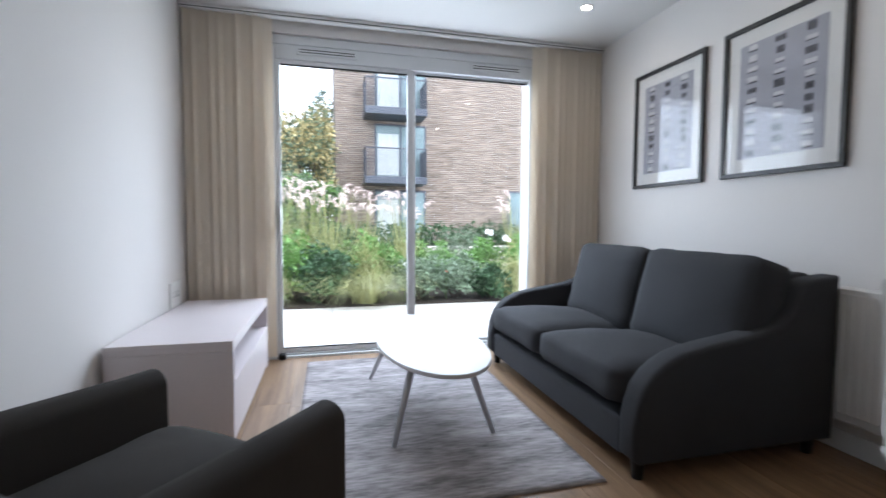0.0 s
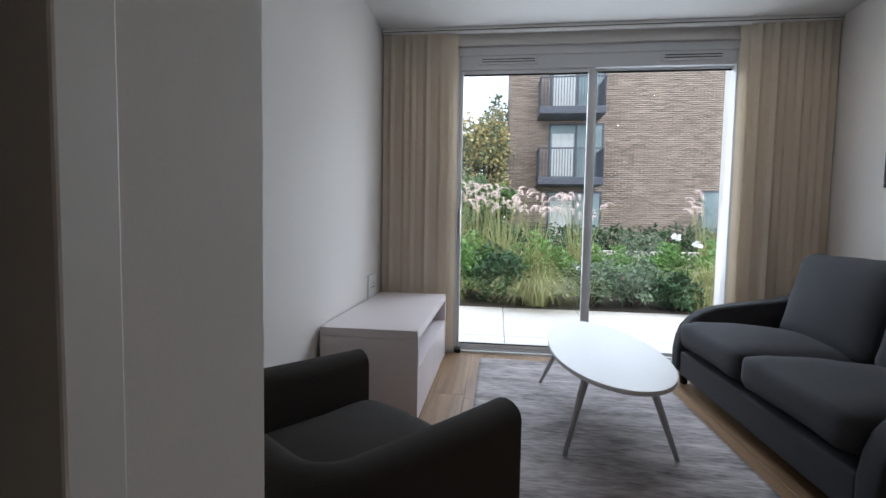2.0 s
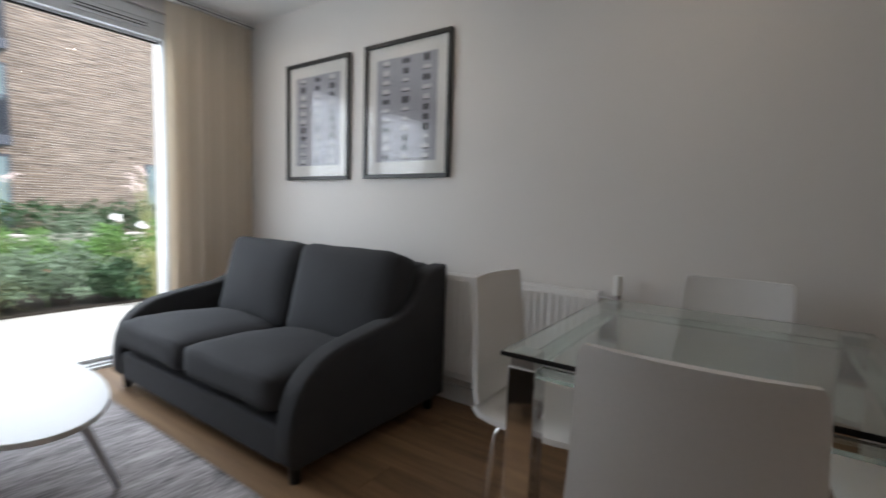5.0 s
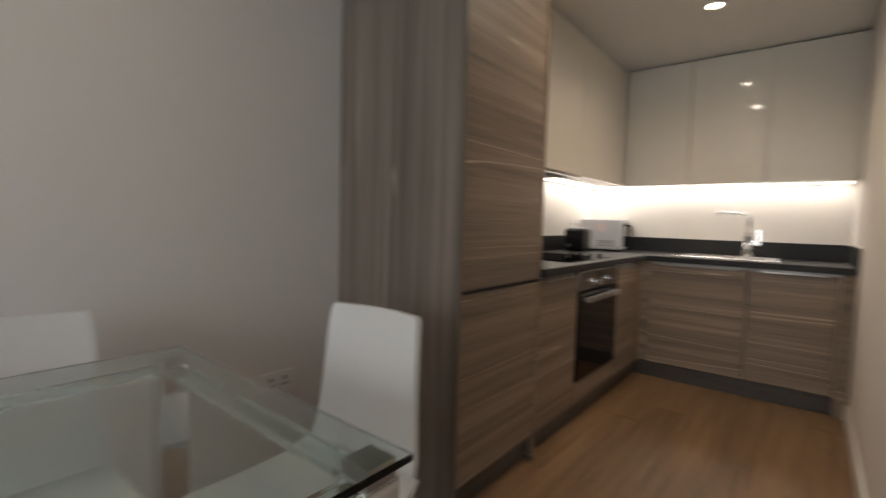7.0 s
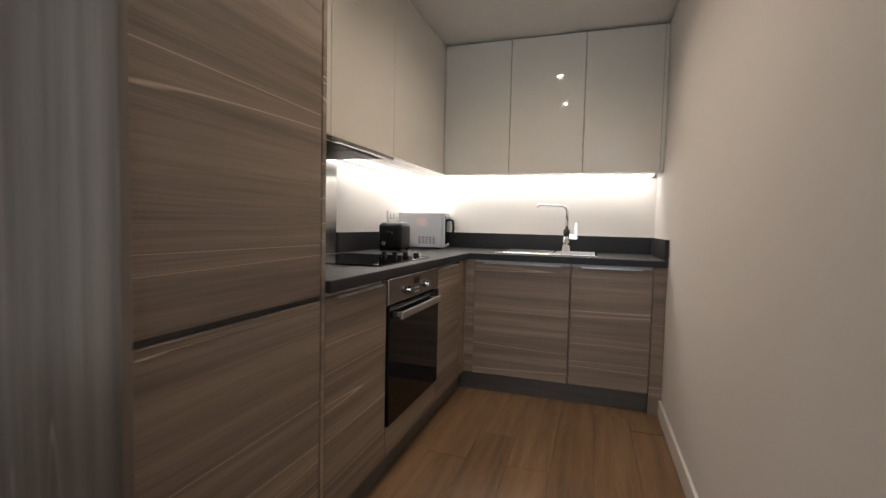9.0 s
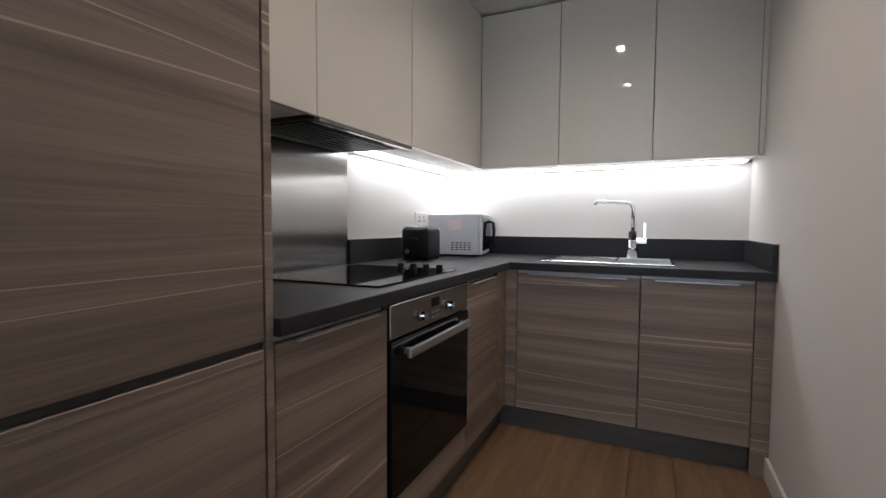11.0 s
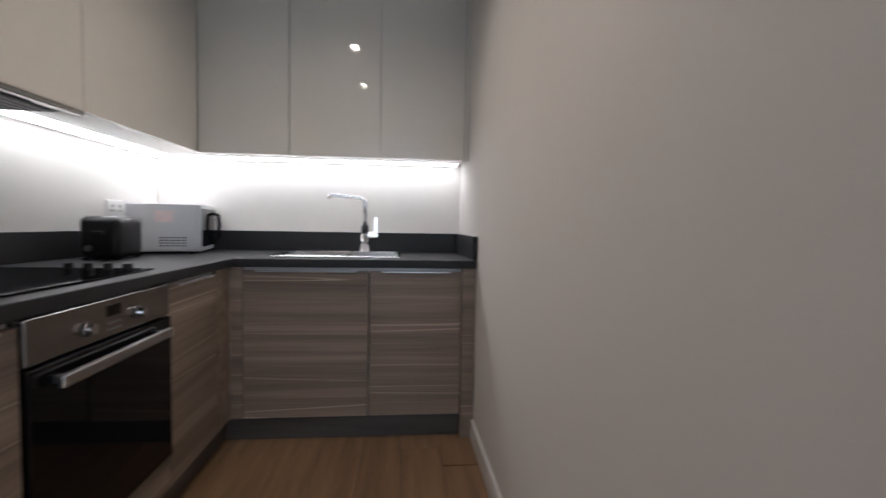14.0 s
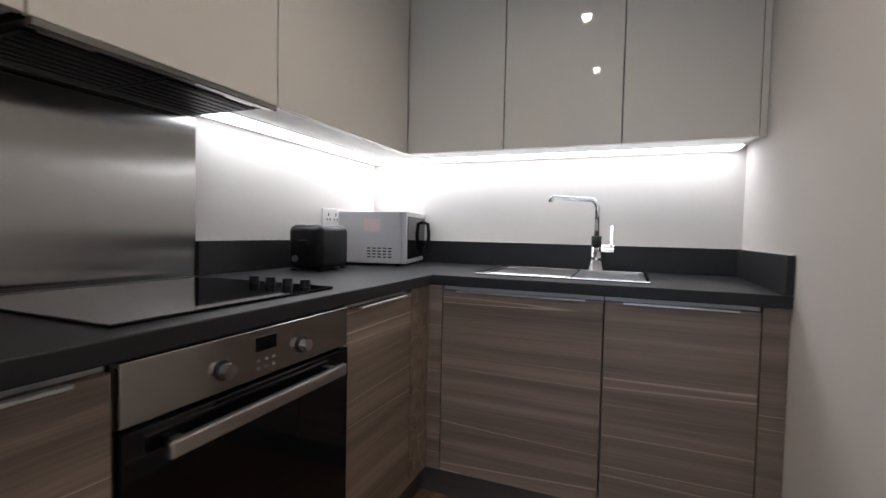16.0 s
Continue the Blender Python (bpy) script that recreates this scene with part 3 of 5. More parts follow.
solid("trim_plinth", bm, PLINTH, "dark wood-grain kick plinth under the cabinets", "plinth")

worktop = thing("worktop", (2.1, -3.5, 0.87), "dark charcoal laminate L-shaped kitchen worktop", "worktop")
part("slab", prism(bmesh.new(), [(FX - 0.02, TALL1 - 0.0015), (EX - 0.002, TALL1 - 0.0015), (EX - 0.002, SY + 0.002), (KX + 0.002, SY + 0.002), (KX + 0.002, FY + 0.02), (FX - 0.02, FY + 0.02)], 0.870, 0.91, "z", bevel=0.004), WORKTOP, worktop)
part("upstand", B(EX - 0.022, EX - 0.002, SY + 0.023, -2.772, 0.9105, 1.03, bevel=0.002), WORKTOP, worktop, "charcoal upstand strip")
part("upstand", B(EX - 0.022, EX - 0.002, -2.108, TALL1 - 0.003, 0.9105, 1.03, bevel=0.002), WORKTOP, worktop, "charcoal upstand strip")
part("upstand", B(KX + 0.002, EX - 0.023, SY + 0.002, SY + 0.022, 0.9105, 1.03, bevel=0.002), WORKTOP, worktop, "charcoal upstand strip")
part("upstand", B(KX + 0.002, KX + 0.022, SY + 0.0225, FY + 0.02, 0.9105, 1.03, bevel=0.002), WORKTOP, worktop, "charcoal upstand strip")

# white strips paint the highlight along the upstands' top edge
for q in ((EX - 0.008, EX - 0.002, SY + 0.025, -2.772), (KX + 0.024, EX - 0.024, SY + 0.002, SY + 0.008), (KX + 0.002, KX + 0.008, SY + 0.025, FY + 0.018)):
    part("upstand_highlight", B(*q, 1.0302, 1.034), WHITE, worktop, "thin white line for the highlight on the upstand")

oven = thing("oven", (2.1, (OV0 + OV1) / 2, 0.24), "built-in single oven, steel panel over black glass door", "oven")
part("body", B(FX + 0.022, EX - 0.06, OV1 + 0.002, OV0 - 0.002, 0.2505, 0.866), DARKMETAL, oven)
panel = part("control_panel", B(FX - 0.006, FX + 0.0215, OV1 + 0.003, OV0 - 0.003, 0.757, 0.864, bevel=0.003), STEEL, oven, "brushed steel control panel")
mid = (OV0 + OV1) / 2
part("display", B(FX - 0.0075, FX - 0.0062, mid - 0.030, mid + 0.030, 0.815, 0.845), BLACKGLASS, panel, "small black clock display")
for y in (mid + 0.115, mid - 0.115):
    k = part("knob", rod(bmesh.new(), (FX - 0.0062, y, 0.800), (FX - 0.028, y, 0.800), 0.0165, 0.0145, 20), CHROME, panel, "round steel knob")
    part("knob_ring", rod(bmesh.new(), (FX - 0.0061, y, 0.800), (FX - 0.009, y, 0.800), 0.0205, 0.0205, 20), DARKMETAL, panel)
for i in range(3):
    for j in range(2):
        part("button", rod(bmesh.new(), (FX - 0.0062, mid - 0.022 + 0.022 * i, 0.795 - 0.017 * j), (FX - 0.009, mid - 0.022 + 0.022 * i, 0.795 - 0.017 * j), 0.0035, 0.003, 10), SATIN, panel)
od = part("oven_door", B(FX - 0.010, FX + 0.0215, OV1 + 0.003, OV0 - 0.003, 0.252, 0.750, bevel=0.004), BLACKGLASS, oven, "black glass oven door")
bm = bmesh.new()
box(bm, FX - 0.046, FX - 0.030, OV1 + 0.06, OV0 - 0.06, 0.692, 0.724, bevel=0.005)
box(bm, FX - 0.032, FX - 0.0105, OV1 + 0.08, OV1 + 0.10, 0.699, 0.717)
box(bm, FX - 0.032, FX - 0.0105, OV0 - 0.10, OV0 - 0.08, 0.699, 0.717)
part("handle", bm, SATIN, od, "flat satin bar handle")
tagged(new("oven_base_panel", mesh("oven_base_panel", B(FX, FX + 0.02, OV1 + 0.002, OV0 - 0.002, 0.125, 0.247, bevel=0.002, seg=1), WOOD_Y)), "low wood-grain panel under the oven", "filler panel", "kitchen units")

hob = thing("hob", (2.1, -2.41, 0.91), "black glass electric hob with four front knobs", "hob")
part("glass", B(1.845, 2.355, -2.72, -2.115, 0.9105, 0.917, bevel=0.002, seg=1), BLACKGLASS, hob)
for i in range(4):
    part("knob", rod(bmesh.new(), (1.905 + i * 0.062, -2.672, 0.9172), (1.905 + i * 0.062, -2.672, 0.938), 0.0155, 0.0135, 18), BLACK, hob, "round black control knob")
splash = thing("splashback", (EX, -2.44, 0.91), "brushed stainless steel splashback behind the hob", "splashback")
part("sheet", B(EX - 0.010, EX - 0.001, -2.77, -2.11, 0.9105, 1.450, bevel=0.001, seg=1), SHEET, splash)

# wall cupboards
WCX, WCY, WCB = 2.085, -3.65, 1.462


def wall_unit(x0, x1, y0, y1, doors, axis, label, low=WCB):
    t = thing("wall_cabinet", ((x0 + x1) / 2, (y0 + y1) / 2, low), label, "cabinet", "wall cupboards")
    bx0, by1 = (x0 + 0.021, y1) if axis == "x" else (x0, y1 - 0.021)
    part("body", B(bx0, x1, y0 + 0.001, by1 - 0.001, low + 0.002, 2.36), CARCASS, t)
    part("cornice", B(bx0 + 0.01, x1, y0 + 0.001, by1 - 0.011, 2.3605, CZ - 0.002), GLOSSY, t)
    for a0, a1 in doors:
        if axis == "x":
            part("door", B(x0, x0 + 0.02, a0 + 0.0015, a1 - 0.0015, WCB - 0.006, 2.385, bevel=0.0015, seg=1), GLOSSY, t)
        else:
            part("door", B(a0 + 0.0015, a1 - 0.0015, y1 - 0.02, y1, low - 0.006, 2.385, bevel=0.0015, seg=1), GLOSSY, t)
    return t


wall_unit(WCX, EX - 0.002, -2.123, TALL1 - 0.003, [(-2.123, TALL1 - 0.003)], "x", "narrow glossy cream wall cupboard beside the tall cabinet")
wall_unit(WCX, EX - 0.002, -2.757, -2.125, [(-2.757, -2.125)], "x", "glossy cream wall cupboard over the cooker hood", 1.478)
wall_unit(WCX, EX - 0.002, SY + 0.002, -2.759, [(WCY + 0.001, -2.759)], "x", "glossy cream corner wall cupboard")
wall_unit(1.604, WCX + 0.0195, SY + 0.002, WCY, [(1.604, WCX - 0.001)], "y", "glossy cream wall cupboard in the corner")
wall_unit(1.107, 1.602, SY + 0.002, WCY, [(1.107, 1.602)], "y", "glossy cream wall cupboard above the sink")
wall_unit(KX + 0.025, 1.105, SY + 0.002, WCY, [(KX + 0.025, 1.105)], "y", "glossy cream wall cupboard beside the wall")
tagged(new("filler_panel", mesh("filler_panel", B(KX + 0.002, KX + 0.0235, WCY - 0.02, WCY - 0.002, WCB - 0.006, 2.385), GLOSSY)), "glossy cream filler strip by the wall", "filler panel", "wall cupboards")

hood = thing("cooker_hood", (2.27, -2.44, 1.45), "slim built-under cooker hood with dark filter", "cooker hood")
part("body", B(WCX + 0.022, EX - 0.012, -2.752, -2.13, 1.452, 1.479), DARKMETAL, hood)
part("front_lip", B(WCX - 0.004, WCX + 0.021, -2.752, -2.13, 1.438, 1.4545, bevel=0.003), STEEL, hood, "brushed steel front edge")
for y0, y1 in ((-2.735, -2.446), (-2.436, -2.147)):
    f = part("filter", B(WCX + 0.07, EX - 0.05, y0, y1, 1.446, 1.4515), DARKMETAL, hood, "dark mesh grease filter")
    for i in range(7):
        part("rib", B(WCX + 0.08 + i * 0.034, WCX + 0.09 + i * 0.034, y0 + 0.01, y1 - 0.01, 1.4435, 1.4458), BLACK, f)
for y in (-2.66, -2.22):
    part("lamp", B(WCX + 0.03, WCX + 0.06, y - 0.05, y + 0.05, 1.448, 1.4517), SATIN, hood, "small hood lamp lens")

# under-cupboard light strips
for x0, x1, y0, y1 in ((EX - 0.145, EX - 0.03, SY + 0.155, -2.775), (KX + 0.04, EX - 0.03, SY + 0.03, SY + 0.145)):
    t = thing("light_strip", ((x0 + x1) / 2, (y0 + y1) / 2, WCB - 0.004), "white LED light strip under the wall cupboards", "light")
    part("channel", B(x0 - 0.002, x1 + 0.002, y0 - 0.002, y1 + 0.002, WCB - 0.0015, WCB + 0.0015), SATIN, t)
    part("diffuser", B(x0, x1, y0, y1, WCB - 0.005, WCB - 0.0018), LED, t, "glowing white diffuser")

# sink and tap
sink = thing("sink", (1.3, -3.6, 0.91), "inset stainless steel sink with drainer", "sink")
bm = bmesh.new()
box(bm, 0.99, 1.64, -3.885, -3.872, 0.9103, 0.9165, bevel=0.002)
box(bm, 0.99, 1.64, -3.408, -3.395, 0.9103, 0.9165, bevel=0.002)
box(bm, 0.99, 1.003, -3.871, -3.409, 0.9103, 0.9165, bevel=0.002)
box(bm, 1.627, 1.64, -3.871, -3.409, 0.9103, 0.9165, bevel=0.002)
part("rim", bm, CHROME, sink, "polished steel rim")
part("drainer", B(1.0035, 1.24, -3.871, -3.409, 0.9103, 0.9125), SATIN, sink, "ribbed steel drainer")
for i in range(8):
    part("drainer_rib", B(1.02, 1.225, -3.84 + i * 0.055, -3.828 + i * 0.055, 0.9126, 0.916, bevel=0.001, seg=1), SATIN, sink)
part("bowl", B(1.2405, 1.6265, -3.871, -3.409, 0.9103, 0.9112), SATIN, sink, "dark shaded bowl")
bm = bmesh.new()
tube(bm, [(1.27, -3.45, 0.914), (1.27, -3.82, 0.914), (1.29, -3.845, 0.914), (1.585, -3.845, 0.914), (1.605, -3.82, 0.914), (1.605, -3.45, 0.914), (1.585, -3.43, 0.914), (1.29, -3.43, 0.914), (1.27, -3.45, 0.914)], 0.0035, 8)
part("bowl_edge", bm, CHROME, sink)
tap = thing("mixer_tap", (1.2, -3.86, 0.917), "tall chrome swan-neck mixer tap with side lever", "tap")
TX, TY = 1.2, -3.80
part("base", rod(bmesh.new(), (TX, TY, 0.9175), (TX, TY, 1.03), 0.030, 0.020, 18), CHROME, tap, smooth=True)
part("collar", rod(bmesh.new(), (TX, TY, 1.0305), (TX, TY, 1.075), 0.022, 0.022, 18), DARKMETAL, tap, smooth=True)
arc = [(TX, TY, 1.0755), (TX, TY, 1.20)] + [(TX + 0.04 - 0.04 * math.cos(a), TY, 1.20 + 0.04 * math.sin(a)) for a in [math.pi / 2 * i / 6 for i in range(1, 7)]] + [(TX + 0.19, TY + 0.01, 1.25), (TX + 0.205, TY + 0.011, 1.245), (TX + 0.208, TY + 0.011, 1.228)]
part("spout", tube(bmesh.new(), arc, 0.011, 12), CHROME, tap, smooth=True)
bm = rod(bmesh.new(), (TX - 0.02, TY, 1.02), (TX - 0.075, TY, 1.02), 0.017, 0.017, 14)
part("valve", bm, CHROME, tap)
part("lever", B(TX - 0.072, TX - 0.056, TY - 0.008, TY + 0.008, 1.036, 1.125, bevel=0.003), CHROME, tap, "slim upright lever")

# toaster
toaster = thing("toaster", (2.285, -3.235, 0.91), "black two-slot toaster on the worktop", "toaster", rz=8)
bm = bmesh.new()
box(bm, -0.078, 0.078, -0.122, 0.122, 0.008, 0.185, bevel=0.028, seg=4)
smooth_angle(part("body", bm, BLACK, toaster))
part("slot_plate", B(-0.06, 0.06, -0.10, 0.10, 0.1845, 0.188, bevel=0.001, seg=1), SATIN, toaster, "satin metal top plate")
for x in (-0.03, 0.03):
    part("slot", B(x - 0.012, x + 0.012, -0.09, 0.09, 0.1882, 0.1886), BLACK, toaster)
part("lever", B(-0.02, 0.02, 0.1225, 0.143, 0.11, 0.125, bevel=0.003), BLACK, toaster)
part("dial", rod(bmesh.new(), (0.04, 0.1215, 0.05), (0.04, 0.132, 0.05), 0.014, 0.012), SATIN, toaster)
for x in (-0.06, 0.06):
    for y in (-0.1, 0.1):
        part("foot", rod(bmesh.new(), (x, y, 0.0), (x, y, 0.009), 0.012), BLACK, toaster)

# microwave, set across the corner
micro = thing("microwave", (2.275, -3.735, 0.91), "silver microwave with dark glass door in the worktop corner", "microwave", rz=-77)
bm = B(-0.22, 0.22, -0.17, 0.15, 0.012, 0.262, bevel=0.006)
part("casing", bm, SILVER, micro)
fd = part("front", B(-0.22, 0.22, -0.192, -0.1705, 0.012, 0.262, bevel=0.004), SILVER, micro)
part("window", B(-0.200, 0.20, -0.1945, -0.1922, 0.035, 0.240), BLACKGLASS, fd, "dark glass door window")
bm = bmesh.new()
tube(bm, [(0.15, -0.1946, 0.07), (0.15, -0.222, 0.08), (0.15, -0.228, 0.15), (0.15, -0.222, 0.21), (0.15, -0.1946, 0.22)], 0.010, 10)
part("handle", bm, BLACK, fd, "curved black pull handle", smooth=True)
part("tag", B(-0.2212, -0.2203, -0.06, 0.02, 0.165, 0.225), TAG, micro, "small pink warning sticker")
for i in range(5):
    for j in range(4):
        part("vent_slot", B(-0.2210, -0.2203, -0.12 + i * 0.026, -0.103 + i * 0.026, 0.04 + j * 0.014, 0.046 + j * 0.014), BLACK, micro)
for x in (-0.18, 0.18):
    for y in (-0.14, 0.12):
        part("foot", rod(bmesh.new(), (x, y, 0.0), (x, y, 0.0125), 0.014), BLACK, micro)


# ---- sockets and switches ----
def plate(name, at, size, normal, label, rocker=True, outlets=0):
    x, y, z = at
    w, h = size
    s = 1 if normal == "+x" else -1
    t = thing(name, at, label, "switch" if rocker else "socket")
    a, b = (x, x + 0.010) if s > 0 else (x - 0.010, x)
    part("plate", B(a, b, y - w / 2, y + w / 2, z - h / 2, z + h / 2, bevel=0.003), WHITE, t)
    c, d = (x + 0.0102, x + 0.014) if s > 0 else (x - 0.014, x - 0.0102)
    if rocker:
        part("rocker", B(c, d, y - 0.018, y + 0.018, z - 0.022, z + 0.022, bevel=0.001, seg=1), SATIN, t, "shiny rocker")
    for i in range(outlets):
        yy = y + (i - (outlets - 1) / 2) * 0.06
        for dy, dz, hh in ((0, 0.014, 0.008), (-0.011, -0.010, 0.005), (0.011, -0.010, 0.005)):
            part("pin_hole", B(c - 0.0001 if s > 0 else d - 0.0006, c + 0.0006 if s > 0 else d + 0.0001, yy + dy - 0.004, yy + dy + 0.004, z + dz - hh, z + dz + hh), BLACK, t)
    return t


plate("light_switch", (KX, -0.97, 1.165), (0.078, 0.088), "+x", "white square switch plate on the kitchen wall")
plate("wall_socket", (EX, -3.55, 1.14), (0.15, 0.09), "-x", "white double socket above the worktop", False, 2)
plate("wall_socket", (EX, -0.70, 0.46), (0.15, 0.086), "-x", "white double socket low on the wall", False, 2)
plate("wall_socket", (WX, 3.13, 0.55), (0.20, 0.16), "+x", "white media socket plate on the wall above the TV bench", False, 2)


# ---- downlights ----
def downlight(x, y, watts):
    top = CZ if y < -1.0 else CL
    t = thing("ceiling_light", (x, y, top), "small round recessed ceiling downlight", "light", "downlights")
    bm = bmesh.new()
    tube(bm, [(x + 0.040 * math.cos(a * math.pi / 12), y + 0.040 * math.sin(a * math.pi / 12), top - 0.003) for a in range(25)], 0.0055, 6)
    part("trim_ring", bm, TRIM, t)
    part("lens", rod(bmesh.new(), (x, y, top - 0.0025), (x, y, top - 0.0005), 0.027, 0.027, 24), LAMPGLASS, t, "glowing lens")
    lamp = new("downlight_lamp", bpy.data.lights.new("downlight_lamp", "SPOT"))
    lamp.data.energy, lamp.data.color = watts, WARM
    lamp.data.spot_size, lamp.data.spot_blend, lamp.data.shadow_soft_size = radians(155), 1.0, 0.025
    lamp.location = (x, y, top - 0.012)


# last row: an added, unseen downlight that brightens the bathroom
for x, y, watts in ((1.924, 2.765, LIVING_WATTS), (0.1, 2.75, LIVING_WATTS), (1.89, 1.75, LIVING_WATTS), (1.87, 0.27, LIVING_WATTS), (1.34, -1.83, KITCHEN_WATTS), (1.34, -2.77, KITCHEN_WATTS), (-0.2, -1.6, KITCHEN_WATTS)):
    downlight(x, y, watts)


# ---- living room ----
rug = thing("rug", (0.69, 2.39, 0), "silver-grey viscose rug with worn sheen", "rug")
bm = bmesh.new()
bmesh.ops.create_grid(bm, x_segments=60, y_segments=60, size=0.5)
for v in bm.verts:
    u, w = v.co.x + 0.5, v.co.y + 0.5
    v.co = Vector((0.09 + 1.19 * u, 1.48 + 1.82 * w, 0.010 + 0.002 * noise.noise(Vector((u * 9, w * 30, 0)))))
rim = [e for e in bm.edges if e.is_boundary]
ext = bmesh.ops.extrude_edge_only(bm, edges=rim)
for v in ext["geom"]:
    if isinstance(v, bmesh.types.BMVert):
        v.co.z = 0.001
part("cover", bm, RUG, rug, smooth=True)

bench = thing("tv_bench", (-0.44, 2.70, 0), "pale white lacquered low TV bench with open niche", "tv bench")
X0, X1, Y0, Y1, ZT = WX + 0.018, -0.176, 2.13, 3.31, 0.478
part("top", B(X0, X1, Y0, Y1, ZT - 0.045, ZT, bevel=0.003), LACQUER, bench)
part("end_panel", B(X0, X1, Y0, Y0 + 0.035, 0.0, ZT - 0.0455, bevel=0.002), LACQUER, bench)
part("end_panel", B(X0, X1, Y1 - 0.035, Y1, 0.0, ZT - 0.0455, bevel=0.002), LACQUER, bench)
part("shelf", B(X0, X1, Y0 + 0.0355, Y1 - 0.0355, 0.265, 0.285), LACQUER, bench)
part("back", B(X0, X0 + 0.012, Y0 + 0.0355, Y1 - 0.0355, 0.2855, ZT - 0.0455), LACQUER, bench)
my = (Y0 + Y1) / 2
for a, b in ((Y0 + 0.037, my - 0.0015), (my + 0.0015, Y1 - 0.037)):
    part("drawer", B(X0 + 0.02, X1 - 0.002, a, b, 0.02, 0.262, bevel=0.002), LACQUER, bench, "plain white drawer front")

# coffee table
coffee = thing("coffee_table", (0.73, 2.30, 0.012), "white pebble-shaped coffee table on splayed tapered legs", "table")
outline = []
for i in range(64):
    a = 2 * math.pi * i / 64
    ly, lx = 0.61 * math.cos(a), 0.262 * math.sin(a) * (1 - 0.10 * math.cos(a))
    outline.append((0.735 + lx * math.cos(0.02) - ly * math.sin(0.02), 2.29 + ly * math.cos(0.02) + lx * math.sin(0.02)))
smooth_angle(part("tabletop", prism(bmesh.new(), outline, 0.383, 0.402, "z", bevel=0.003), TABLEWHITE, coffee))
for foot, top in (((0.513, 1.925, 0.0135), (0.62, 2.02)), ((0.988, 1.95, 0.0135), (0.87, 2.03)), ((0.49, 2.84, 0.0135), (0.62, 2.66))):
    part("leg", rod(bmesh.new(), foot, (*top, 0.3825), 0.010, 0.019, 14), PALELEG, coffee, "tapered pale metal leg", smooth=True)
    part("bracket", B(top[0] - 0.035, top[0] + 0.035, top[1] - 0.035, top[1] + 0.035, 0.376, 0.3828), SATIN, coffee)


def cushion(bm, x0, x1, y0, y1, z0, z1, puff, bevel, crown=0.0):
    """A soft box: rounded edges and a swollen middle."""
    made = bmesh.ops.create_cube(bm, size=1)["verts"]
    faces = list({f for v in made for f in v.link_faces})
    bmesh.ops.subdivide_edges(bm, edges=list({e for f in faces for e in f.edges}), cuts=9, use_grid_fill=True)
    sx, sy, sz = (x1 - x0) / 2, (y1 - y0) / 2, (z1 - z0) / 2
    for v in bm.verts:
        p = Vector((v.co.x * 2, v.co.y * 2, v.co.z * 2))
        q = Vector((p.x * sx, p.y * sy, p.z * sz))
        inner = Vector((max(-sx + bevel, min(sx - bevel, q.x)), max(-sy + bevel, min(sy - bevel, q.y)), max(-sz + bevel, min(sz - bevel, q.z))))
        d = q - inner
        if d.length > 1e-6:
            q = inner + d.normalized() * bevel if d.length > bevel else q
        q.z += puff * (1 - p.x ** 2) * (1 - p.y ** 2) * (1 if p.z > 0 else -0.15 if p.z < 0 else 0) * abs(p.z)
        q.x += crown * (1 - p.z ** 2) * (1 - p.y ** 2) * p.x * (1 if p.x < 0 else 0.2)
        q += 0.0055 * Vector((noise.noise(q * 7), noise.noise(q * 9 + Vector((5, 0, 0))), noise.noise(q * 9 + Vector((0, 7, 0)))))
        v.co = Vector(((x0 + x1) / 2, (y0 + y1) / 2, (z0 + z1) / 2)) + q
    return bm


# sofa
sofa = thing("sofa", (1.86, 2.25, 0), "charcoal fabric two-seat sofa with sloping rounded arms", "sofa")
SF, SB, S0, S1 = 1.36, 2.355, 1.42, 3.08
AT = 0.11
arm_outline = [(SF + 0.03, 0.075), (SF, 0.10), (SF - 0.002, 0.22), (SF + 0.012, 0.31), (SF + 0.035, 0.375), (SF + 0.08, 0.43), (SF + 0.14, 0.472), (SF + 0.21, 0.503)]
arm_outline += [(SF + 0.32, 0.525), (SF + 0.46, 0.545), (SF + 0.59, 0.565), (SF + 0.67, 0.590), (SF + 0.725, 0.630), (SF + 0.76, 0.685), (SF + 0.79, 0.740), (SF + 0.85, 0.775), (SB, 0.79), (SB, 0.075)]
for y0, y1 in ((S0, S0 + AT), (S1 - AT, S1)):
    smooth_angle(part("arm", prism(bmesh.new(), arm_outline, y0, y1, "y", bevel=0.022), SOFA, sofa), 50)
part("base", B(SF + 0.012, SB - 0.02, S0 + AT + 0.001, S1 - AT - 0.001, 0.075, 0.225, bevel=0.012), SOFA, sofa)
part("backrest", B(SF + 0.78, SB - 0.004, S0 + AT + 0.001, S1 - AT - 0.001, 0.301, 0.79, bevel=0.03, seg=3), SOFA, sofa)
sm = (S0 + S1) / 2
for y0, y1 in ((S0 + AT + 0.004, sm - 0.002), (sm + 0.002, S1 - AT - 0.004)):
    bm = cushion(bmesh.new(), -0.396, 0.396, y0, y1, -0.085, 0.085, 0.045, 0.055)
    bmesh.ops.transform(bm, matrix=pose(SF + 0.384, 0, 0.322, 0, 3.5, 0), verts=bm.verts)
    smooth_angle(part("seat_cushion", bm, SOFA, sofa), 70)
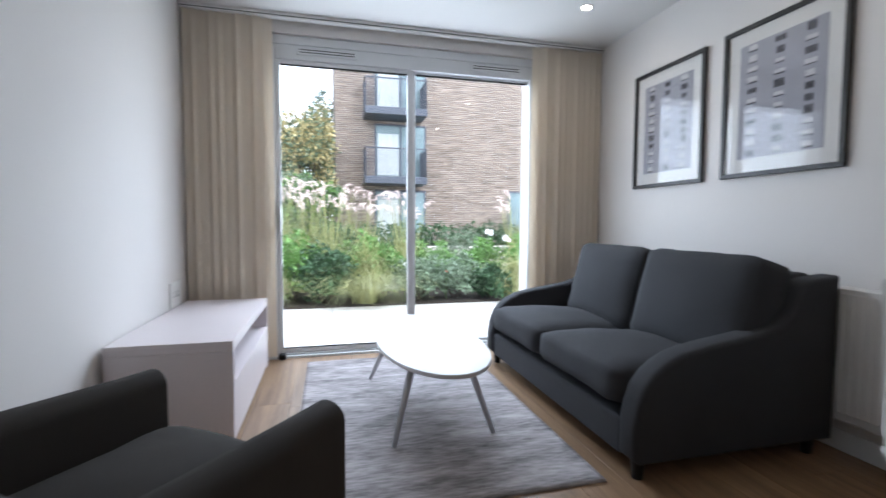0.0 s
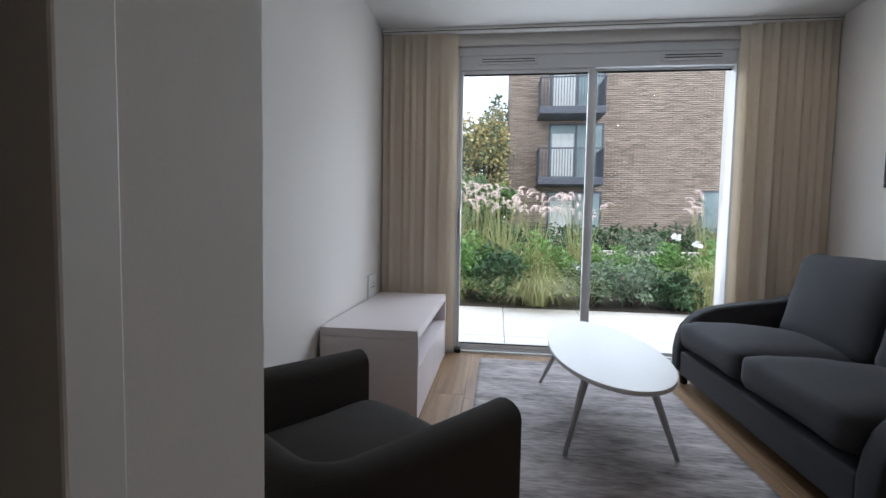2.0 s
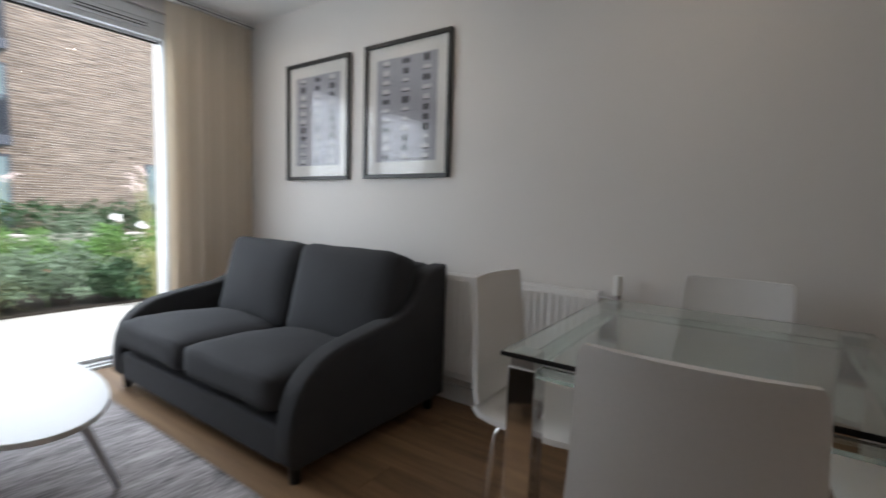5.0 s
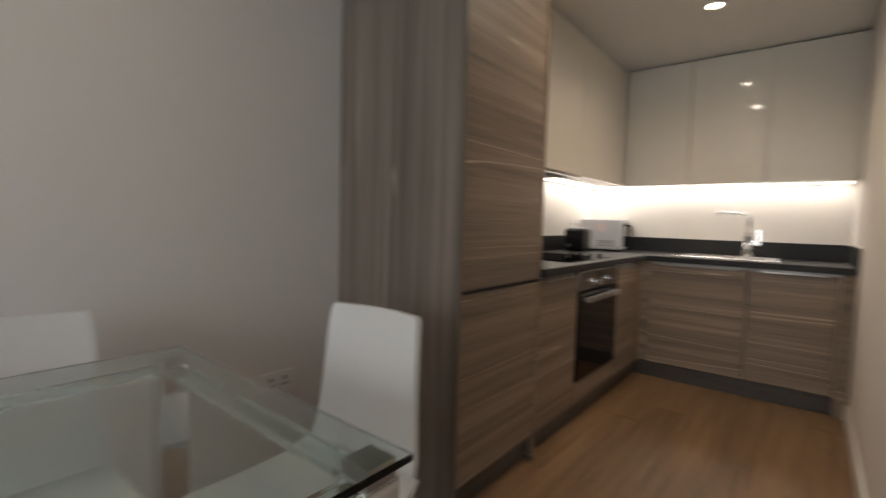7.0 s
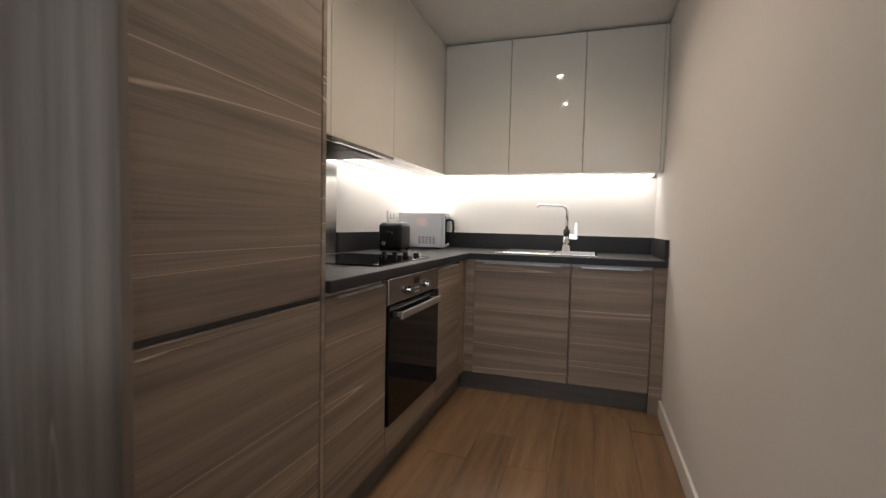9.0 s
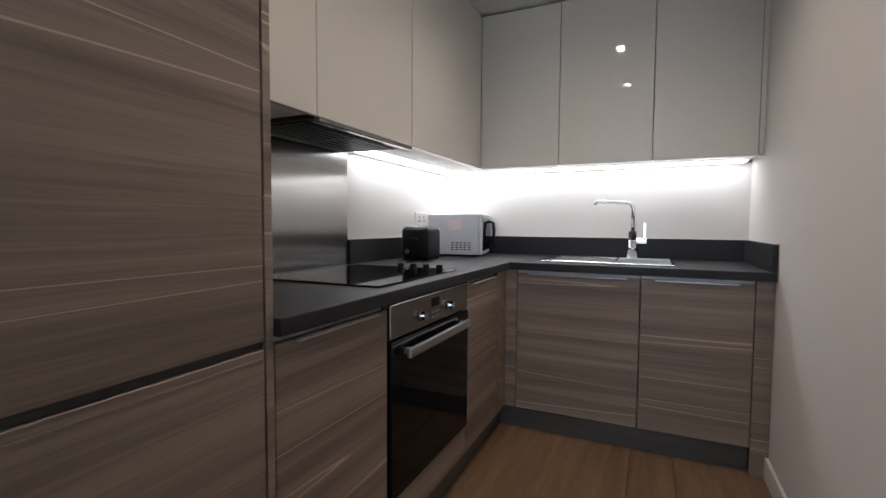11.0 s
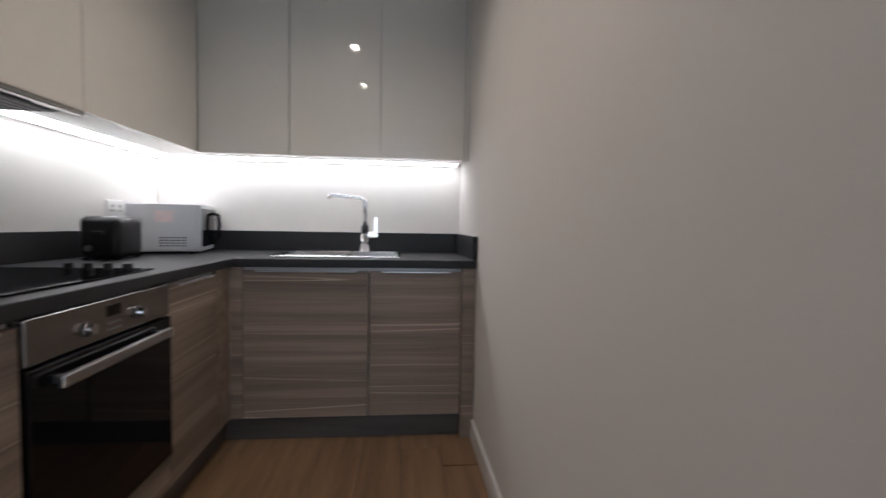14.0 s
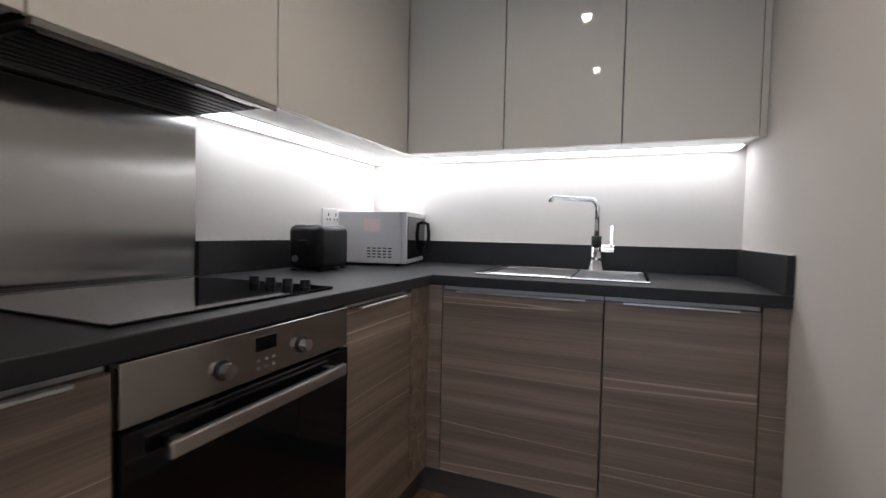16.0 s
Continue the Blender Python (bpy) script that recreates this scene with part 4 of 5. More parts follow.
for y0, y1 in ((S0 + AT - 0.06, sm - 0.062), (sm - 0.05, S1 - AT - 0.09)):
    bm = cushion(bmesh.new(), -0.10, 0.10, y0, y1, -0.25, 0.25, 0.006, 0.05, 0.04)
    bmesh.ops.transform(bm, matrix=pose(SF + 0.66, 0, 0.612, 0, 15, 0), verts=bm.verts)
    smooth_angle(part("back_cushion", bm, SOFA, sofa), 70)
for x in (SF + 0.06, SB - 0.07):
    for y in (S0 + 0.06, S1 - 0.06):
        part("foot", rod(bmesh.new(), (x, y, 0.0), (x, y, 0.0765), 0.022, 0.028, 12), BLACK, sofa, "short black foot")

# armchair, built round its own middle and turned into the corner
chair = thing("armchair", (-0.20, 1.05, 0), "dark grey fabric tub armchair angled in the corner", "armchair", rz=-36)


def tub(depth, width, thick, z0, arm, back):
    """U-shaped wall of arms and back, open to +y, with rounded top and corners."""
    bm = bmesh.new()
    hw, hd, r = width / 2, depth / 2, 0.15
    path = [(hw, hd - i * (depth - r) / 6) for i in range(7)]
    path += [(hw - r + r * math.cos(a), -hd + r - r * math.sin(a)) for a in [math.pi / 2 * i / 6 for i in range(1, 7)]]
    path += [(hw - r - i * (width - 2 * r) / 6, -hd) for i in range(1, 7)]
    path += [(-hw + r - r * math.sin(a), -hd + r - r * math.cos(a)) for a in [math.pi / 2 * i / 6 for i in range(1, 7)]]
    path += [(-hw, -hd + r + i * (depth - r) / 6) for i in range(1, 7)]
    rings = []
    n = len(path)
    for i, p in enumerate(path):
        a, b = Vector(path[max(i - 1, 0)]), Vector(path[min(i + 1, n - 1)])
        d = (b - a).normalized()
        inward = Vector((d.y, -d.x))
        if inward.dot(Vector(p)) > 0:
            inward = -inward
        s = min(1, max(0, (hd - p[1]) / depth))
        top = arm + (back - arm) * s ** 1.5
        prof = [(0.0, z0), (0.0, top - 0.045)] + [(thick / 2 - thick / 2 * math.cos(t), top - 0.045 + 0.045 * math.sin(t)) for t in [math.pi * k / 8 for k in range(1, 8)]] + [(thick, top - 0.045), (thick, z0)]
        rings.append([bm.verts.new((p[0] + inward.x * u, p[1] + inward.y * u, z)) for u, z in prof])
    for r0, r1 in zip(rings, rings[1:]):
        for k in range(len(r0) - 1):
            bm.faces.new((r0[k], r0[k + 1], r1[k + 1], r1[k]))
        bm.faces.new((r0[-1], r0[0], r1[0], r1[-1]))
    bm.faces.new(rings[0][::-1])
    bm.faces.new(rings[-1])
    bmesh.ops.recalc_face_normals(bm, faces=bm.faces)
    return bm


smooth_angle(part("shell", tub(0.62, 0.72, 0.10, 0.10, 0.565, 0.585), ARMFAB, chair), 60)
smooth_angle(part("seat_cushion", cushion(bmesh.new(), -0.255, 0.255, -0.20, 0.325, 0.27, 0.42, 0.025, 0.04), ARMFAB, chair), 70)
part("seat_base", B(-0.257, 0.257, -0.208, 0.300, 0.10, 0.268, bevel=0.01), ARMFAB, chair)
for x in (-0.30, 0.30):
    for y in (-0.22, 0.27):
        part("leg", rod(bmesh.new(), (x, y, 0.0), (x * 0.98, y * 0.98, 0.101), 0.014, 0.022, 12), BLACK, chair, "short black leg")


# pictures
def picture(y0, y1, z0, z1, columns, label):
    t = thing("framed_picture", (EX, (y0 + y1) / 2, z0), label, "picture", "framed prints")
    w = 0.024
    a, b = EX - 0.026, EX - 0.001
    part("frame_bar", B(a, b, y0, y1, z0, z0 + w, bevel=0.002, seg=1), FRAMEBLACK, t)
    part("frame_bar", B(a, b, y0, y1, z1 - w, z1, bevel=0.002, seg=1), FRAMEBLACK, t)
    part("frame_bar", B(a, b, y0, y0 + w, z0 + w + 0.0005, z1 - w - 0.0005, bevel=0.002, seg=1), FRAMEBLACK, t)
    part("frame_bar", B(a, b, y1 - w, y1, z0 + w + 0.0005, z1 - w - 0.0005, bevel=0.002, seg=1), FRAMEBLACK, t)
    part("mount", B(EX - 0.008, EX - 0.002, y0 + w, y1 - w, z0 + w, z1 - w), MOUNT, t, "cream card mount")
    m = 0.075
    p = part("print", B(EX - 0.0095, EX - 0.0082, y0 + w + m, y1 - w - m, z0 + w + m, z1 - w - m), PRINT, t, "grey print of small photographs in columns")
    rng = random.Random(columns * 7 + int(y0 * 100))
    iy0, iy1, iz0, iz1 = y0 + w + m, y1 - w - m, z0 + w + m, z1 - w - m
    rows = 11
    for c in range(3):
        yc = iy0 + (iy1 - iy0) * (c + 0.5) / 3
        for r in range(rows):
            zc = iz0 + (iz1 - iz0) * (r + 0.5) / rows
            hw, hh = rng.uniform(0.020, 0.030), rng.uniform(0.011, 0.019)
            part("photo", B(EX - 0.0108, EX - 0.0097, yc - hw, yc + hw, zc - hh, zc + hh), PAPER if rng.random() < 0.6 else INK, p)
            part("photo_line", B(EX - 0.0118, EX - 0.0110, yc - hw, yc + hw, zc - hh - 0.003, zc - hh + rng.uniform(0.002, 0.008)), INK, p)
    part("glazing", B(EX - 0.0165, EX - 0.0145, y0 + w - 0.002, y1 - w + 0.002, z0 + w - 0.002, z1 - w + 0.002), PICGLASS, t, "clear picture glass")


picture(2.285, 2.925, 1.262, 2.068, 1, "black-framed print of small photographs, nearer the window")
picture(1.495, 2.150, 1.264, 2.072, 2, "black-framed print of small photographs, beside its pair")

# radiator
rad = thing("radiator", (EX - 0.06, 1.04, 0.15), "white panel radiator with chrome valves under the wall", "radiator")
part("panel", B(EX - 0.085, EX - 0.06, 0.62, 1.465, 0.16, 0.735, bevel=0.006), TRIM, rad)
for i in range(22):
    y = 0.645 + i * 0.0365
    part("fluting", B(EX - 0.0935, EX - 0.0852, y, y + 0.022, 0.20, 0.71, bevel=0.003, seg=1), TRIM, rad)
part("grille", B(EX - 0.0595, EX - 0.03, 0.62, 1.465, 0.715, 0.738), TRIM, rad)
part("bracket", B(EX - 0.0595, EX - 0.001, 0.9, 0.94, 0.3, 0.6), TRIM, rad)
part("valve", rod(bmesh.new(), (EX - 0.07, 0.545, 0.735), (EX - 0.07, 0.545, 0.82), 0.019, 0.016, 16), WHITE, rad, "white thermostatic valve head")
bm = tube(bmesh.new(), [(EX - 0.07, 0.62, 0.715), (EX - 0.07, 0.56, 0.715), (EX - 0.07, 0.545, 0.70), (EX - 0.07, 0.545, 0.02)], 0.008, 10)
rod(bm, (EX - 0.07, 0.545, 0.70), (EX - 0.07, 0.545, 0.736), 0.014)
part("pipe", bm, CHROME, rad, "chrome pipe")


# ---- dining ----
TX0, TX1, TY0, TY1 = 1.305, 2.19, -0.248, 0.550
table = thing("dining_table", (1.75, 0.15, 0), "square clear glass dining table with chrome legs", "table")
part("tabletop", B(TX0, TX1, TY0, TY1, 0.738, 0.750, bevel=0.002, seg=1), TABLEGLASS, table, "clear green-edged glass top")
part("edge", B(TX0 - 0.0012, TX0 - 0.0003, TY0 + 0.003, TY1 - 0.003, 0.739, 0.749), BLACK, table, "dark polished edge")
for x in (TX0 + 0.015, TX1 - 0.085):
    for y in (TY0 + 0.015, TY1 - 0.085):
        part("leg", B(x, x + 0.07, y, y + 0.07, 0.0, 0.712, bevel=0.003), CHROME, table, "square chrome leg")
        part("leg_cap", B(x + 0.005, x + 0.065, y + 0.005, y + 0.065, 0.7125, 0.7375), SATIN, table)
for y in (TY0 + 0.03, TY1 - 0.07):
    part("rail", B(TX0 + 0.0855, TX1 - 0.0855, y, y + 0.04, 0.690, 0.711), TABLEGLASS, table, "greenish glass rail")
for x in (TX0 + 0.03, TX1 - 0.07):
    part("rail", B(x, x + 0.04, TY0 + 0.0855, TY1 - 0.0855, 0.690, 0.711), TABLEGLASS, table, "greenish glass rail")


def dining_chair():
    """Chair at its own origin, its back along -y, facing +y."""
    t = thing("dining_chair", (0, 0, 0), "white bent-shell dining chair on a chrome tube base", "chair", "chairs round the table", rz=0.0001)
    def sheet(line, half, thick, curve):
        bm = bmesh.new()
        cols = 9
        front = []
        for (y, z), h, c in zip(line, half, curve):
            row = []
            for k in range(cols):
                u = -1 + 2 * k / (cols - 1)
                row.append(bm.verts.new((u * h, y + c * u * u, z)))
            front.append(row)
        for r0, r1 in zip(front, front[1:]):
            for k in range(cols - 1):
                bm.faces.new((r0[k], r0[k + 1], r1[k + 1], r1[k]))
        bmesh.ops.recalc_face_normals(bm, faces=bm.faces)
        bmesh.ops.solidify(bm, geom=list(bm.faces), thickness=thick)
        return bm
    back = [(-0.02, 0.465), (-0.035, 0.50), (-0.048, 0.56), (-0.06, 0.64), (-0.072, 0.74), (-0.082, 0.82), (-0.088, 0.855), (-0.089, 0.868)]
    smooth_angle(part("backrest", sheet(back, [0.195, 0.192, 0.185, 0.178, 0.172, 0.168, 0.164, 0.156], 0.016, [0.0, 0.004, 0.010, 0.016, 0.020, 0.022, 0.022, 0.022]), LEATHER, t), 50)
    seat = [(-0.019, 0.464), (0.0, 0.447), (0.04, 0.440), (0.12, 0.436), (0.25, 0.438), (0.35, 0.446), (0.385, 0.444), (0.398, 0.434)]
    smooth_angle(part("seat", sheet(seat, [0.195, 0.200, 0.205, 0.208, 0.208, 0.205, 0.200, 0.190], 0.018, [0] * 8), LEATHER, t), 50)
    for x in (-0.17, 0.17):
        for y0, y1 in ((0.06, 0.01), (0.33, 0.38)):
            part("leg", tube(bmesh.new(), [(x * 0.75, (y0 + y1 + 0.3) / 3, 0.412), (x * 0.9, y0, 0.406), (x * 0.98, y0 * 0.7 + y1 * 0.3, 0.375), (x * 1.08, y1, 0.001)], 0.0095, 10), CHROME, t, "bent chrome tube leg", smooth=True)
    return t


first = dining_chair()
first.matrix_world = pose(1.155, 0.13, 0, 0, 0, -90)
copy_thing(first, pose(1.772, -0.53, 0, 0, 0, 4))
copy_thing(first, pose(2.19, 0.11, 0, 0, 0, 90))
copy_thing(first, pose(1.76, 0.745, 0, 0, 0, 180))


# ---- outside ----
solid("ground", B(-1500, 1500, NY + 0.28, 3000, -0.5, -0.16), LAWN, "ground beyond the terrace out to the horizon", "ground")
pav = solid("pavement", B(-3.5, 6.0, NY + 0.301, 5.72, -0.16, -0.075), SLAB, "pale paved terrace outside the window", "pavement")
slab_data = None
for i in range(10):
    for j in range(4):
        if slab_data is None:
            slab_data = mesh("paving_slab", B(0.004, 0.891, 0.004, 0.591, 0, 0.022, bevel=0.003, seg=1), SLAB)
        ob = new("paving_slab", slab_data)
        ob.parent = pav
        ob.location = (-3.3 + 0.895 * i , NY + 0.202 + 0.595 * j, -0.0745)
solid("flowerbed", B(-4.5, 7.0, 5.72, 9.0, -0.159, -0.03, bevel=0.02), SOIL, "dark soil of the planted bed", "flowerbed")
low = thing("planter_wall", (3.3, 9.1, -0.15), "low pale rendered planter wall", "wall")
part("wall", B(1.9, 7.0, 9.05, 9.2, -0.155, 0.52, bevel=0.01), SLAB, low)


def leaves(bm, rng, n, centre, radii, size, droop=0.3, narrow=0.45):
    """Many small folded leaves scattered through a lumpy ellipsoid."""
    for _ in range(n):
        while True:
            p = Vector((rng.uniform(-1, 1), rng.uniform(-1, 1), rng.uniform(-1, 1)))
            lump = 0.75 + 0.45 * noise.noise(p * 2.1 + Vector(centre))
            if p.length < lump:
                break
        if p.length < 0.35:
            p *= 1.6
        c = Vector(centre) + Vector((p.x * radii[0], p.y * radii[1], p.z * radii[2]))
        d = Vector((rng.gauss(0, 1), rng.gauss(0, 1), rng.gauss(0.35, 0.8) - droop)).normalized()
        s = d.orthogonal().normalized()
        s = (Matrix.Rotation(rng.uniform(0, 6.28), 3, d) @ s) * narrow
        k = size * rng.uniform(0.6, 1.4)
        a, b, t1, t2 = c, c + d * k, c + d * k * 0.5 + s * k * 0.5, c + d * k * 0.5 - s * k * 0.5
        fold = d.cross(s).normalized() * k * 0.12
        va, vb, v1, v2 = bm.verts.new(a), bm.verts.new(b), bm.verts.new(t1 + fold), bm.verts.new(t2 + fold)
        bm.faces.new((va, v1, vb))
        bm.faces.new((va, vb, v2))
    return bm


def shrub(x, y, r, h, mat, label, n=700, size=0.055, seed=0):
    rng = random.Random(seed)
    t = thing("shrub", (x, y, -0.04), label, "shrub", "planting in the bed")
    bm = bmesh.new()
    for k in range(7):
        a = rng.uniform(0, 6.28)
        rod(bm, (x + 0.03 * math.cos(a), y + 0.03 * math.sin(a), -0.04), (x + r * 0.6 * math.cos(a), y + r * 0.6 * math.sin(a), h * rng.uniform(0.5, 0.85)), 0.010, 0.004, 6)
    part("stems", bm, BARK, t)
    part("foliage", leaves(bmesh.new(), rng, n, (x, y, h * 0.52), (r * 1.15, r * 1.15, h * 0.56), size), mat, t)


def grass_clump(x, y, h, spread, n, plumes, label, seed):
    rng = random.Random(seed)
    t = thing("ornamental_grass", (x, y, -0.04), label, "grass", "planting in the bed")
    def blades(count, mat, name, tall, width, arch):
        bm = bmesh.new()
        for _ in range(count):
            a = rng.uniform(0, 6.28)
            out = spread * rng.uniform(0.2, 1.0) * arch
            k = tall * rng.uniform(0.55, 1.1)
            bend = rng.uniform(1.2, 1.95)
            prev = None
            side = Vector((-math.sin(a), math.cos(a), 0)) * width
            bx, by = x + rng.gauss(0, 0.05), y + rng.gauss(0, 0.05)
            for i in range(7):
                u = i / 6
                c = Vector((bx + math.cos(a) * out * u, by + math.sin(a) * out * u, -0.04 + k * (2.1 * u - bend * u * u)))
                w = side * (1 - 0.85 * u)
                pair = (bm.verts.new(c - w), bm.verts.new(c + w))
                if prev:
                    bm.faces.new((prev[0], prev[1], pair[1], pair[0]))
                prev = pair
        part(name, bm, mat, t)
    blades(n, STRAW, "blades", h, 0.0032, 1.1)
    if plumes:
        stems, heads = bmesh.new(), bmesh.new()
        for _ in range(plumes * 2):
            a = rng.uniform(0, 6.28)
            lean = rng.uniform(0.1, 0.45)
            top = Vector((x + math.cos(a) * lean, y + math.sin(a) * lean, h * rng.uniform(0.85, 1.12)))
            rod(stems, (x, y, 0.0), top, 0.004, 0.003, 5)
            out = Vector((math.cos(a), math.sin(a), 0))
            long = rng.uniform(0.18, 0.28)
            for i in range(80):
                u = i / 80
                c = top + Vector((0, 0, long * (u - 0.7 * u * u))) + out * long * 0.6 * u * u
                d = Vector((rng.gauss(0, 1), rng.gauss(0, 1), rng.gauss(0.5, 0.6))).normalized() * 0.05 * (1 - 0.6 * u) + out * 0.014
                s = d.orthogonal().normalized() * 0.0035
                heads.faces.new((heads.verts.new(c - s), heads.verts.new(c + s), heads.verts.new(c + d)))
        part("stalks", stems, STRAW, t)
        part("plumes", heads, PLUME, t, "pale pinkish feathery plumes")


def bed(x, y):
    """Plan of the bed, laid out from the terrace edge."""
    dx, dy = x - 0.421, y + 0.143
    return 0.204 + 1.09 * (dx + 0.03 * dy), -0.032 + 1.09 * (dy - 0.03 * dx)


k = 0
for x, y, r, h, mat, label in (
    (-0.9, 5.6, 0.42, 0.85, LEAFB, "dense dark green shrub in the bed"), (-0.15, 5.75, 0.42, 0.88, LEAFA, "bright green leafy shrub in the bed"),
    (0.25, 5.45, 0.36, 0.72, LEAFB, "dense dark green shrub in the bed"), (0.85, 5.9, 0.45, 0.86, LEAFA, "bright green leafy shrub in the bed"),
    (1.35, 5.5, 0.36, 0.58, LEAFC, "grey-green low shrub in the bed"), (1.85, 5.55, 0.42, 0.60, LEAFC, "grey-green low shrub in the bed"),
    (2.3, 5.45, 0.30, 0.42, LEAFB, "small dark green shrub in the bed"), (2.45, 6.3, 0.40, 0.78, LEAFA, "bright green leafy shrub in the bed"),
    (3.1, 6.0, 0.5, 0.85, LEAFA, "bright green leafy shrub in the bed"), (1.7, 6.6, 0.45, 0.72, LEAFA, "bright green leafy shrub in the bed"),
    (-1.6, 5.9, 0.5, 0.95, LEAFA, "bright green leafy shrub in the bed"), (0.4, 6.5, 0.5, 0.95, LEAFB, "dense dark green shrub in the bed"),
    (-0.6, 6.6, 0.5, 1.0, LEAFC, "grey-green tall shrub in the bed"), (1.3, 7.6, 0.55, 0.95, LEAFB, "dense dark green shrub in the bed"),
    (2.6, 7.6, 0.6, 0.95, LEAFC, "grey-green tall shrub in the bed"), (3.8, 7.3, 0.7, 1.0, LEAFB, "dense dark green shrub in the bed"),
    (3.9, 6.2, 0.5, 0.9, LEAFC, "grey-green tall shrub in the bed")):
    k += 1
    shrub(*bed(x, y - 0.12), r * 1.08, h * 0.97, mat, label, n=1700, size=0.075 if mat is not LEAFC else 0.06, seed=k)
for x, y, h, sp, n, pl, label in (
    (0.72, 5.28, 0.60, 0.95, 1100, 0, "arching pale green ornamental grass at the terrace edge"), (-0.35, 5.25, 0.5, 0.65, 520, 0, "straw-coloured low ornamental grass"),
    (0.75, 5.6, 1.0, 0.55, 600, 0, "tall arching green ornamental grass"), (-0.05, 6.3, 1.08, 0.5, 260, 12, "tall grass with pale feathery plumes"),
    (0.75, 6.7, 1.05, 0.5, 260, 12, "tall grass with pale feathery plumes"), (-0.9, 6.2, 1.02, 0.5, 200, 10, "tall grass with pale feathery plumes"),
    (2.75, 5.4, 0.80, 0.75, 700, 0, "straw-coloured ornamental grass clump"), (3.05, 6.4, 1.08, 0.4, 240, 12, "tall grass with pale feathery plumes"),
    (2.55, 5.3, 0.5, 0.4, 360, 0, "straw-coloured low ornamental grass"), (1.3, 6.2, 1.0, 0.45, 220, 10, "tall grass with pale feathery plumes"), (-0.4, 6.9, 1.15, 0.45, 220, 12, "tall grass with pale feathery plumes"), (0.3, 6.0, 1.1, 0.5, 220, 12, "tall grass with pale feathery plumes")):
    k += 1
    grass_clump(*bed(x, y), h * (1.24 if pl else 1.0), sp, n, pl, label, k)
for x, y, z, mat, label, r in ((2.30, 5.42, 0.33, RED, "red dahlia flower in the bed", 0.05), (1.72, 5.4, 0.34, RED, "small red flower in the bed", 0.02), (2.45, 5.9, 0.86, WHITEPETAL, "white round flower head", 0.06), (2.72, 5.95, 0.76, WHITEPETAL, "white round flower head", 0.06), (1.2, 5.35, 0.45, WHITEPETAL, "small white flower in the bed", 0.03)):
    x, y = bed(x, y)
    t = thing("flower", (x, y, -0.04), label, "flower", "flowers in the bed")
    part("stem", rod(bmesh.new(), (x, y, -0.04), (x, y, z), 0.005, 0.004, 6), LEAFA, t)
    bm = bmesh.new()
    g = random.Random(int(x * 100))
    for i in range(40):
        d = Vector((g.gauss(0, 1), g.gauss(0, 1), g.gauss(0.4, 0.8))).normalized()
        s = d.orthogonal().normalized() * r * 0.4
        c = Vector((x, y, z))
        bm.faces.new((bm.verts.new(c), bm.verts.new(c + d * r * 0.7 + s), bm.verts.new(c + d * r * 1.2), bm.verts.new(c + d * r * 0.7 - s)))
    part("petals", bm, mat, t)

# hedge in front of the neighbouring building
hedge = thing("hedge", (5, 15.5, -0.16), "clipped dark green hedge in front of the brick building", "hedge")
bm = bmesh.new()
g = random.Random(77)
for i in range(14):
    leaves(bm, g, 420, (0.2 + i * 0.8, 15.6, 0.40), (0.75, 0.55, 0.78), 0.16)
part("foliage", bm, LEAFB, hedge)
bm = bmesh.new()
for i in range(14):
    rod(bm, (0.2 + i * 0.8, 15.6, -0.16), (0.2 + i * 0.8, 15.6, 0.6), 0.02, 0.008, 6)
part("stems", bm, BARK, hedge)

# brick building
HX0, HX1, HY = 0.58, 14.0, 20.0
house = thing("apartment_building", (7, HY + 4, -0.16), "brown brick apartment block with grey metal balconies", "building")
part("wall", B(HX0, HX1, HY, HY + 9, -0.17, 10.5), BRICK, house)
part("roof", B(HX0 - 0.15, HX1 + 0.15, HY - 0.15, HY + 9.15, 10.5, 10.75), GREYMETAL, house)


def far_window(x0, x1, z0, z1, split=1, curtains=True):
    w = part("window", B(x0, x1, HY - 0.03, HY - 0.005, z0, z1), GREYMETAL, house, "dark grey framed window")
    n = split + 1
    for i in range(n):
        a = x0 + 0.09 + i * (x1 - x0 - 0.09) / n
        b = x0 + (i + 1) * (x1 - x0 - 0.09) / n
        p = part("pane", B(a, b, HY - 0.045, HY - 0.032, z0 + 0.09, z1 - 0.09), FARGLASS, w)
        if curtains and (i % 2 == 0 or split > 1):
            part("curtain", B(a + 0.06, b - 0.05, HY - 0.052, HY - 0.046, z0 + 0.15, z0 + (z1 - z0) * 0.82), CURTAIN, w, "pale curtain")


def balcony(x0, x1, z):
    b = part("balcony", B(x0, x1, HY - 1.35, HY - 0.004, z, z + 0.30, bevel=0.02), GREYMETAL, house, "dark grey metal balcony")
    for i in range(int((x1 - x0) / 0.11)):
        x = x0 + 0.04 + i * 0.11
        part("baluster", B(x, x + 0.022, HY - 1.33, HY - 1.305, z + 0.3005, z + 1.42), GREYMETAL, b)
    for i in range(11):
        for x in (x0 + 0.02, x1 - 0.045):
            part("baluster", B(x, x + 0.022, HY - 1.22 + i * 0.11, HY - 1.198 + i * 0.11, z + 0.3005, z + 1.42), GREYMETAL, b)
    part("top_rail", B(x0, x1, HY - 1.345, HY - 1.29, z + 1.4205, z + 1.47), GREYMETAL, b)
    for x in (x0, x1 - 0.05):
        part("top_rail", B(x, x + 0.05, HY - 1.289, HY - 0.01, z + 1.4205, z + 1.47), GREYMETAL, b)
        part("side_sheet", B(x + 0.03, x + 0.036, HY - 1.28, HY - 0.01, z + 0.301, z + 1.41), GREYMETAL, b)


